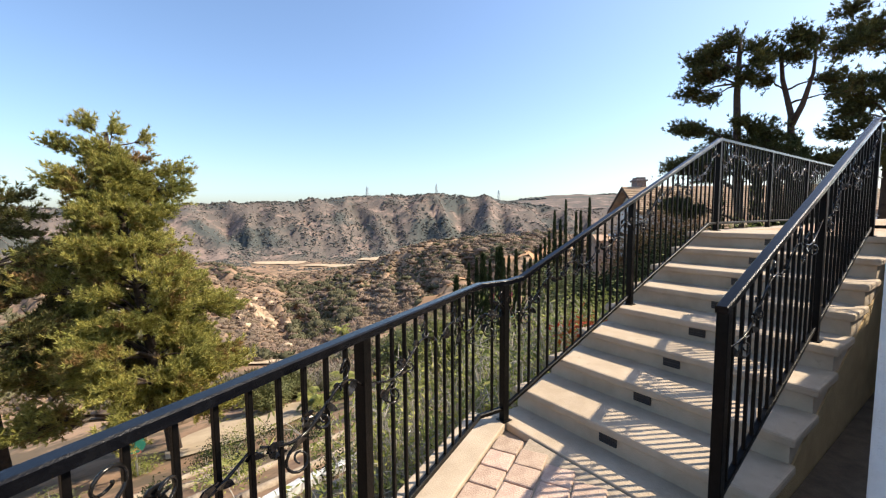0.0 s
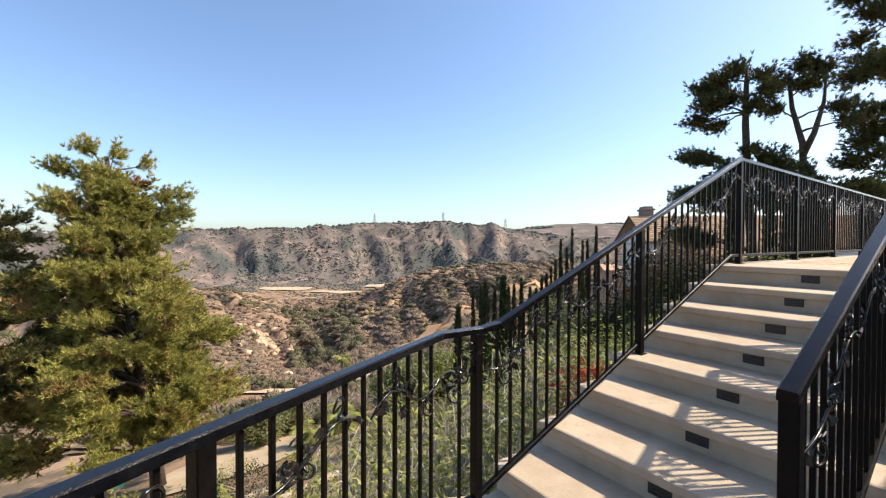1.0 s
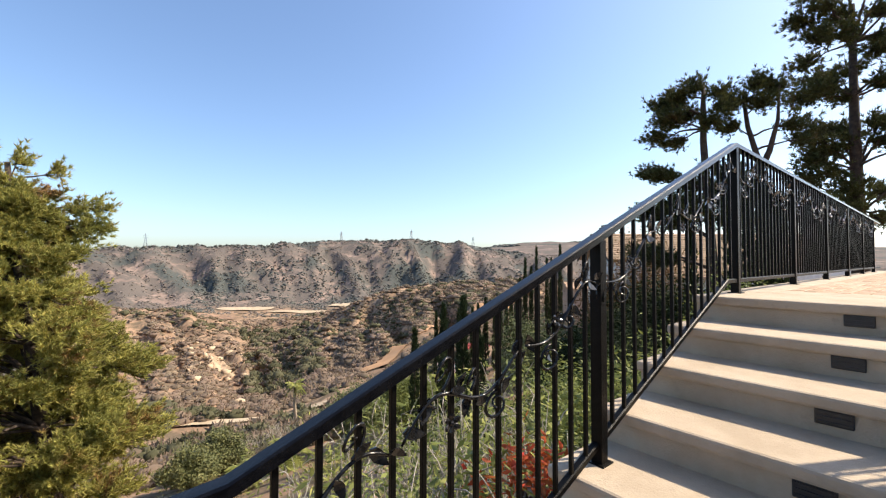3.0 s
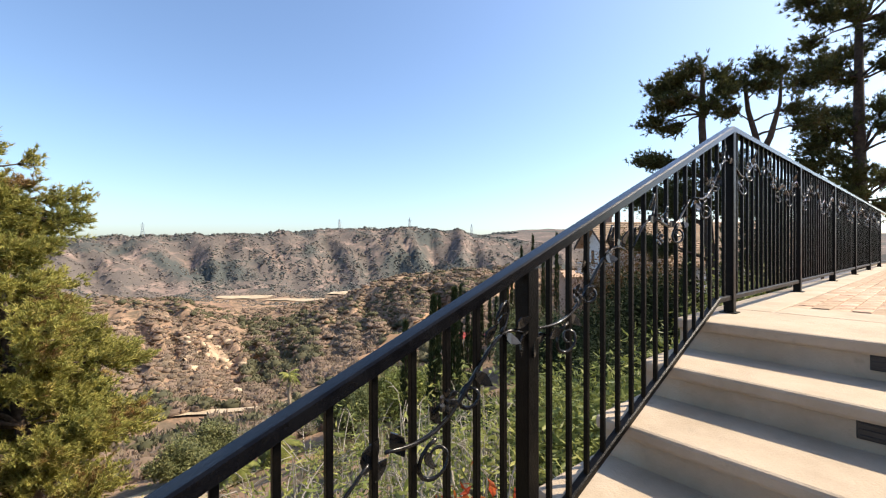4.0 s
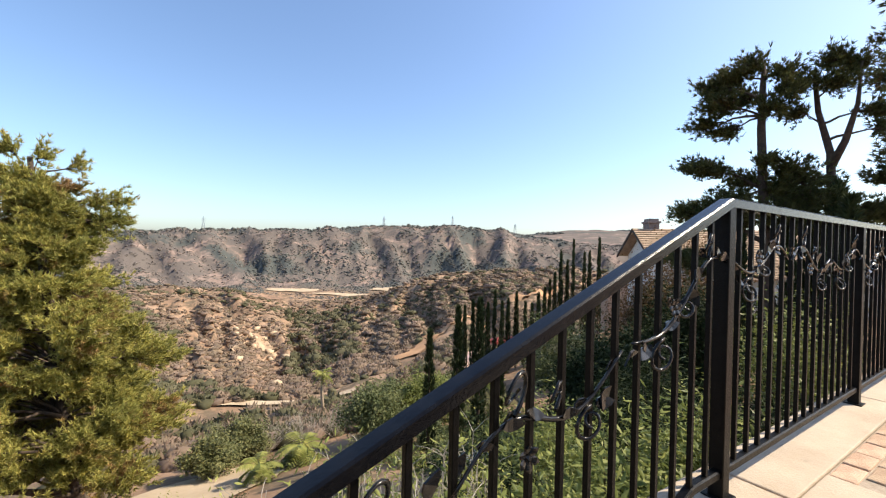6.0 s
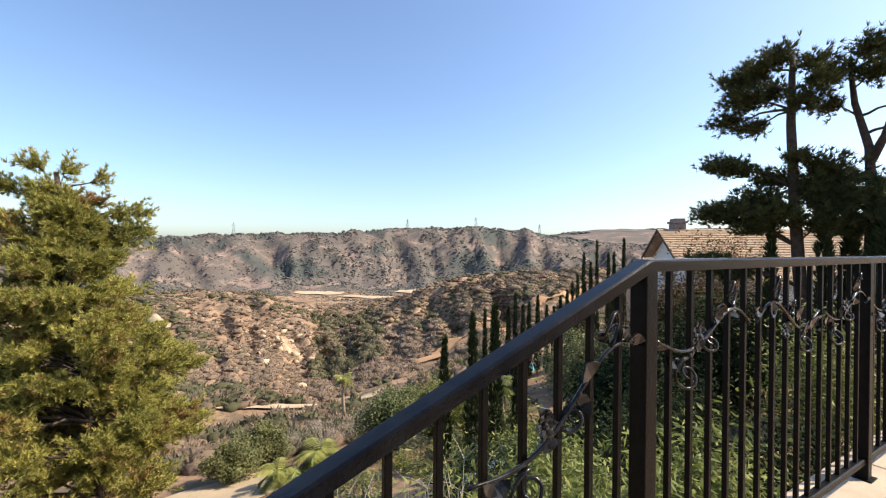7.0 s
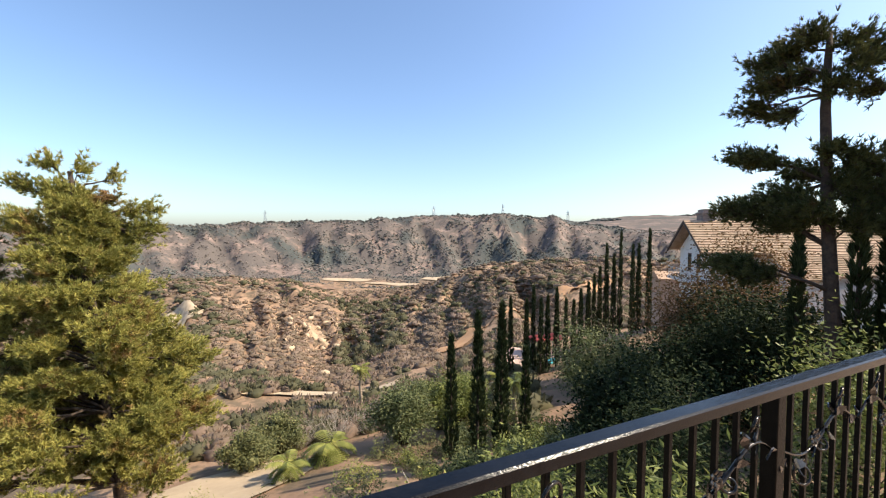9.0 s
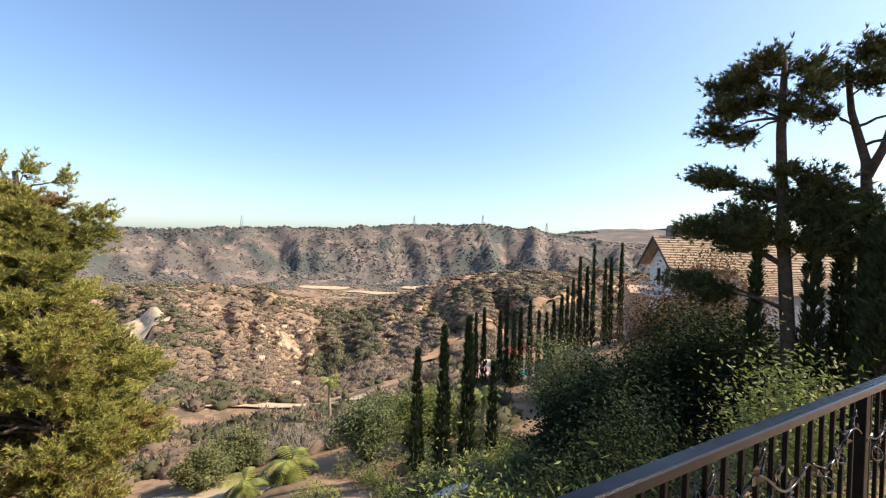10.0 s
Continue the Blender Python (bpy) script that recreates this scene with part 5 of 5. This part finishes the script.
# ---- neighbour's house ----
def neighbour():
    u = Vector((-0.77, 0.638, 0)).normalized()   # along the ridge, towards the gable end
    w = Vector((-u.y, u.x, 0))                   # away from the lit slope's eave
    w = -w if w.x > 0 else w                     # w points to the eave that faces the terrace
    end = Vector((42.2, 24.8, 0))
    ridge, eave, half, length = 4.45, 1.75, 4.6, 24.0
    base = -3.5
    h = thing("house", "white stucco house with brown flat tile roof behind dark trees", "house", (*end.xy, base))
    o = Vector((end.x, end.y, base))

    def P(a, b, z):
        return tuple(end - u * a + w * b + Vector((0, 0, z)) - o)
    body = Geo()
    vs = [P(0.5, half - 0.7, base), P(0.5, -half + 0.7, base), P(0.5, -half + 0.7, eave + 0.1), P(0.5, 0, ridge - 0.35), P(0.5, half - 0.7, eave + 0.1),
          P(length, half - 0.7, base), P(length, -half + 0.7, base), P(length, -half + 0.7, eave + 0.1), P(length, 0, ridge - 0.35), P(length, half - 0.7, eave + 0.1)]
    body.add(vs, ((0, 1, 2, 3, 4), (9, 8, 7, 6, 5), (0, 4, 9, 5), (1, 6, 7, 2), (0, 5, 6, 1)))
    part("wall", body, M_WHITE, h)
    # lower wing towards the garden
    wing = Geo()
    wl, wr, wd = 4.2, 22.0, 2.8
    vs = [P(wl + 0.4, half - 0.7, base), P(wr, half - 0.7, base), P(wr, half + wd * 0.1, base), P(wl + 0.4, half + wd - 1.0, base),
          P(wl + 0.4, half - 0.7, eave - 0.2), P(wr, half - 0.7, eave - 0.2), P(wr, half + wd * 0.1, eave - 0.9), P(wl + 0.4, half + wd - 1.0, eave - 2.7)]
    wing.add(vs, ((0, 3, 2, 1), (4, 5, 6, 7), (0, 1, 5, 4), (1, 2, 6, 5), (2, 3, 7, 6), (3, 0, 4, 7)))
    part("wing_wall", wing, M_WHITE, h, "white rendered wing with dark timber posts")
    fall = (ridge - eave) / half

    def slab(b0, b1, a0, a1, side=1):
        """One course of tiles across the slope."""
        z0, z1 = ridge - b0 * fall, ridge - b1 * fall
        s = side
        vs = [P(a0, s * b0, z0), P(a1, s * b0, z0), P(a1, s * b1, z1 + 0.09), P(a0, s * b1, z1 + 0.09), P(a0, s * b0, z0 - 0.12), P(a1, s * b0, z0 - 0.12), P(a1, s * b1, z1 - 0.07), P(a0, s * b1, z1 - 0.07)]
        g = Geo().add(vs, ((0, 1, 2, 3), (7, 6, 5, 4), (3, 2, 6, 7), (0, 4, 5, 1), (1, 5, 6, 2), (0, 3, 7, 4)))
        return g
    roof = part("roof", slab(0, half, -0.3, length + 0.3, -1), M_TILE, h, "brown flat clay tile roof")
    n = 13
    for i in range(n):
        b0, b1 = half * i / n, half * (i + 1) / n
        k = 12
        for j in range(k):
            a0 = -0.5 + (length + 1) * j / k
            part("tile_course", slab(b0 - 0.03, b1 + 0.05, a0, a0 + (length + 1) / k), M_TILE, roof)
    for i in range(14):
        b0, b1 = half + 0.05 + wd * i / 14, half + 0.05 + wd * (i + 1) / 14
        cut = wl + (wr - wl) * (1 - 0.9 * (i + 1) / 14)
        k = 5
        for j in range(k):
            a0 = wl + (cut - wl) * j / k
            part("tile_course", slab(b0 - 0.03, b1 + 0.05, a0, a0 + (cut - wl) / k), M_TILE, roof)
    for s in (1, -1):
        g = Geo().add([P(-0.52, 0, ridge + 0.03), P(-0.52, s * half, eave + 0.03), P(-0.52, s * half, eave - 0.24), P(-0.52, 0, ridge - 0.24), P(-0.42, 0, ridge + 0.03), P(-0.42, s * half, eave + 0.03), P(-0.42, s * half, eave - 0.24), P(-0.42, 0, ridge - 0.24)],
                      ((0, 1, 2, 3), (7, 6, 5, 4), (0, 4, 5, 1), (1, 5, 6, 2), (2, 6, 7, 3), (3, 7, 4, 0)))
        part("bargeboard", g, M_TIMBER, h, "dark timber bargeboard")
    part("fascia", Geo().add([P(-0.4, half, eave - 0.2), P(wl, half, eave - 0.2), P(wl, half, eave), P(-0.4, half, eave), P(-0.4, half - 0.08, eave - 0.2), P(wl, half - 0.08, eave - 0.2), P(wl, half - 0.08, eave), P(-0.4, half - 0.08, eave)],
                             ((0, 1, 2, 3), (7, 6, 5, 4), (0, 4, 5, 1), (1, 5, 6, 2), (2, 6, 7, 3), (3, 7, 4, 0))), M_TIMBER, h)

    def rect(name, a, b0, b1, z0, z1, mt, parent, proud=0.06):
        return part(name, Geo().add([P(a, b0, z0), P(a, b1, z0), P(a, b1, z1), P(a, b0, z1), P(a + proud + 0.1, b0, z0), P(a + proud + 0.1, b1, z0), P(a + proud + 0.1, b1, z1), P(a + proud + 0.1, b0, z1)],
                                    ((0, 1, 2, 3), (7, 6, 5, 4), (0, 4, 5, 1), (1, 5, 6, 2), (2, 6, 7, 3), (3, 7, 4, 0))), mt, parent)
    for c in (1.0, -1.2):
        win = rect("window", 0.47, c - 0.42, c + 0.42, -0.1, 1.5, M_TIMBER, h, 0.02)
        rect("pane", 0.455, c - 0.34, c - 0.03, 0.0, 1.4, M_GLASS, win, 0.0)
        rect("pane", 0.455, c + 0.03, c + 0.34, 0.0, 1.4, M_GLASS, win, 0.0)
    rect("wall_lamp", 0.40, 2.3, 2.45, 0.9, 1.2, M_TIMBER, h)
    bal = part("balcony", Geo().add([P(-0.9, -2.8, -0.95), P(-0.9, 2.8, -0.95), P(0.5, 2.8, -0.95), P(0.5, -2.8, -0.95), P(-0.9, -2.8, -0.75), P(-0.9, 2.8, -0.75), P(0.5, 2.8, -0.75), P(0.5, -2.8, -0.75)],
                                    ((0, 3, 2, 1), (4, 5, 6, 7), (0, 1, 5, 4), (1, 2, 6, 5), (2, 3, 7, 6), (3, 0, 4, 7))), M_WHITE, h, "small white balcony")
    for k in range(15):
        b = -2.7 + 5.4 * k / 14
        part("baluster", Geo().tube([P(-0.82, b, -0.75), P(-0.82, b, 0.15)], 0.025, 5), M_BLOCK, bal)
    part("handrail", Geo().tube([P(-0.82, -2.75, 0.17), P(-0.82, 2.75, 0.17)], 0.04, 6), M_BLOCK, bal)
    ch = Geo()
    c = (end - u * 1.5 + w * -0.6 - o) * 1.0
    c.z = 0
    m = Matrix.Translation(c) @ pose(0, 0, 0, 0, 0, math.degrees(math.atan2(u.y, u.x)))
    ch.bevelled((-0.5, -0.75, 1), (0.5, 0.75, ridge - base + 0.55), 0.03, m)
    chim = part("chimney", ch, M_BRICK, h, "grey brick chimney with stepped cap")
    part("chimney_cap", Geo().bevelled((-0.62, -0.9, ridge - base + 0.55), (0.62, 0.9, ridge - base + 0.75), 0.03, m).bevelled((-0.45, -0.7, ridge - base + 0.75), (0.45, 0.7, ridge - base + 1.0), 0.03, m), M_BRICK, chim)
    for k, (a, b) in enumerate(((8.0, 4.7), (11.5, 3.9), (14.5, 3.2), (17.5, 2.4))):
        part("timber_post", Geo().tube([P(a, half + b, base), P(a, half + b, eave - b * 0.5 - 0.2)], 0.14, 4), M_TIMBER, h)
    part("vent_pipe", Geo().tube([P(15.0, 3.0, ridge - 3.0 * fall), P(15.0, 3.0, ridge - 3.0 * fall + 0.4)], 0.09, 8), M_TIMBER, h)


neighbour()


# ---- pool garden ----
def pool_garden():
    e = (6.94, 1.51)

    def at(az, r):
        return e[0] + r * math.sin(radians(az)), e[1] + r * math.cos(radians(az))
    x, y = at(39.9, 50)
    z = land(x, y) + 0.3
    t = thing("swimming_pool", "turquoise swimming pool with pale coping behind the cypresses", "pool", (x, y, z), turn=-42)
    part("coping", Geo().bevelled((-3.0, -1.6, -1.2), (3.0, 1.6, 0.0), 0.05), M_PAVE, t)
    part("water", Geo().box((-2.6, -1.3, -0.3), (2.6, 1.3, 0.02)), M_WATER, t)
    tagged(part("pool_deck", Geo().bevelled((-5, -3.0, -0.7), (5, 5.0, -0.06), 0.05, Matrix.Translation((x, y, z)) @ pose(0, 0, 0, 0, 0, -42)), M_PAVE), "pale pink paved deck around the pool", "floor", kind="structure")
    for k, (az, r) in enumerate(((39.0, 53), (40.8, 54))):
        ux, uy = at(az, r)
        q = thing("umbrella", "closed-in red canvas garden umbrella by the pool", "umbrella", (ux, uy, z - 0.06), "pool umbrellas")
        part("pole", Geo().tube([(0, 0, 0), (0, 0, 2.5)], 0.03, 8), M_STEEL, q)
        part("canopy", Geo().tube([(0, 0, 1.9), (0, 0, 2.1), (0, 0, 2.55)], [1.5, 1.35, 0.05], 8), M_REDCLOTH, q)
    hx, hy = at(54.6, 60)
    hz = land(hx, hy)
    s = thing("garden_house", "small outbuilding with red tile roof beyond the cypresses", "house", (hx, hy, hz), turn=-35)
    top = 3.28 - 60 * math.tan(radians(4.6)) - hz
    part("wall", Geo().box((-1.4, -1.4, -0.5), (1.4, 1.4, top - 0.8)), M_PAVE, s)
    part("roof", Geo().add([(-1.7, -1.7, top - 0.85), (1.7, -1.7, top - 0.85), (1.7, 1.7, top - 0.85), (-1.7, 1.7, top - 0.85), (-1.7, 0, top), (1.7, 0, top)], ((0, 1, 5, 4), (2, 3, 4, 5), (0, 4, 3), (1, 2, 5), (3, 2, 1, 0))), M_PAVE2, s, "red clay tile roof")


pool_garden()


# ---- slope garden below the landing ----
def slope_garden():
    def strip(name, label, category, pts, wide, up, mt, kind="structure"):
        g = Geo()
        P = [Vector((x, y, land(x, y))) for x, y in pts]
        g = swept_box([p - Vector((0, 0, 0.4)) for p in P], wide, 0.4 + up)
        return tagged(part(name, g, mt), label, category, kind=kind)
    strip("retaining_wall", "grey cement wall edging the lower garden", "wall", [(12.0, 12.5), (13.6, 14.2), (15.4, 15.6), (18.0, 16.2)], 0.45, 0.7, M_GREY)
    # white garden block edging
    w = thing("block_edging", "row of white concrete garden blocks along the bank", "garden edging", (0.8, 9.6, land(0.8, 9.6)))
    o = w.matrix_basis.translation
    me = Geo().bevelled((-0.24, -0.12, 0), (0.24, 0.12, 0.36), 0.02).mesh("block")
    me.materials.append(M_BLOCK)
    for k in range(16):
        x, y = 0.6 + 0.5 * k, 9.4 + 0.16 * k
        part("block", me, M_BLOCK, w, at=Matrix.Translation(Vector((x, y, land(x, y) - 0.08)) - o) @ pose(0, 0, 0, 0, 0, 18 + (k * 37 % 9) - 4))
    # basketball hoop in the yard
    x, y = -1.0, 24.0
    z = land(x, y)
    b = thing("basketball_hoop", "green basketball backboard on a steel pole in the yard", "basketball hoop", (x, y, z))
    part("pole", Geo().tube([(0, 0, 0), (0, 0, 1.5)], 0.05, 8), M_STEEL, b)
    brd = Geo().tube([(0, -0.09, 1.6), (0, -0.05, 1.6)], 0.42, 20)
    part("backboard", brd, M_GREEN, b, "green fan-shaped backboard")
    ring = Geo().tube([(0.22 * math.cos(a), -0.4 + 0.22 * math.sin(a), 1.4) for a in np.linspace(0, 2 * math.pi, 17)], 0.012, 5)
    part("rim", ring, M_REDCLOTH, b)
    # timbers that hold the terraced bank
    for k, (x0, y0, x1, y1) in enumerate(((1.5, 11.4, 6.8, 13.2), (0.2, 13.0, 6.2, 15.2), (-1.5, 14.6, 5.0, 17.2), (-3.5, 16.0, 2.5, 18.6), (2.8, 9.0, 7.0, 10.2))):
        pts = [Vector((x0, y0, 0)).lerp(Vector((x1, y1, 0)), q / 6) for q in range(7)]
        pts = [Vector((p.x, p.y, land(p.x, p.y) + 0.06)) for p in pts]
        t = thing("garden_timber", "weathered brown log edging a planted terrace", "garden edging", pts[0], "bank timbers")
        part("log", Geo().tube([p - pts[0] for p in pts], 0.13, 8), M_BARKP, t, smooth=True)
        for q in (0, 3, 6):
            part("stake", Geo().tube([pts[q] - pts[0] + Vector((0.1, -0.16, -0.3)), pts[q] - pts[0] + Vector((0.1, -0.16, 0.2))], 0.035, 6), M_TIMBER, t)


slope_garden()


# ---- paving pieces ----
def paving():
    rnd = random.Random(9)
    meshes = []
    for k in range(4):
        g = Geo().bevelled((-0.095, -0.095, -0.06), (0.095, 0.095, 0.0), 0.012)
        g.v = [(x + 0.003 * noise.noise(Vector((x * 30, y * 30, k))), y + 0.003 * noise.noise(Vector((x * 30, y * 30, k + 9))), z) for x, y, z in g.v]
        me = g.mesh("paver")
        me.materials.append(M_PAVE)
        meshes.append(me)
    part("paver_bed", Geo().add([(*p, -0.02) for p in [(NOSE - 0.27, 2.02), (NOSE - 0.27, -0.4), (B2.x, -0.4), (B2.x, B2.y - 0.36)]], ((3, 2, 1, 0),)), M_SAND, landing)
    turn = math.degrees(math.atan2(d.y, d.x))
    m = Matrix.Translation(LB) @ pose(0, 0, 0, 0, 0, turn)
    for i in range(30):
        for j in range(14):
            p = m @ Vector((0.1 + 0.2 * i + (0.1 if j % 2 else 0), -0.43 - 0.2 * j, 0))
            if p.x > NOSE - 0.36 or p.x < -1.3 or p.y < -0.35 or p.y > 2.06:
                continue
            part("paver", meshes[(i * 7 + j * 3) % 4], M_PAVE, landing, at=Matrix.Translation((p.x, p.y, -0.004 + rnd.uniform(-0.003, 0.003))) @ pose(0, 0, 0, rnd.uniform(-0.6, 0.6), rnd.uniform(-0.6, 0.6), turn + rnd.uniform(-1, 1)))
    brick = []
    for k in range(3):
        me = Geo().bevelled((-0.096, -0.047, -0.05), (0.096, 0.047, 0.0), 0.008).mesh("paver")
        me.materials.append(M_PAVE2)
        brick.append(me)
    n = 0
    for j in range(17):
        for i in range(22):
            x, y = 6.77 + 0.2 * i + (0.1 if j % 2 else 0), 2.07 - 0.1 * j
            if n >= 290 or x > 9.6 or (j > 9 and x > 8):
                continue
            n += 1
            part("paver", brick[(i * 5 + j) % 3], M_PAVE2, deck, at=Matrix.Translation((x - DECK_X, y, -0.003 + rnd.uniform(-0.003, 0.002))) @ pose(0, 0, 0, rnd.uniform(-0.5, 0.5), 0, rnd.uniform(-0.8, 0.8)))
    rest = Geo()
    for j in range(50):
        for i in range(50):
            x, y = 6.77 + 0.2 * i + (0.1 if j % 2 else 0), 2.07 - 0.1 * j
            if x > 16.9 or (x <= 9.6 and not (j > 9 and x > 8) and j < 13):
                continue
            rest.box((x - 0.096 - DECK_X, y - 0.047, -0.05), (x + 0.096 - DECK_X, y + 0.047, -0.004))
    tagged(part("paving_rest", rest, M_PAVE2, deck), kind="stuff")


paving()
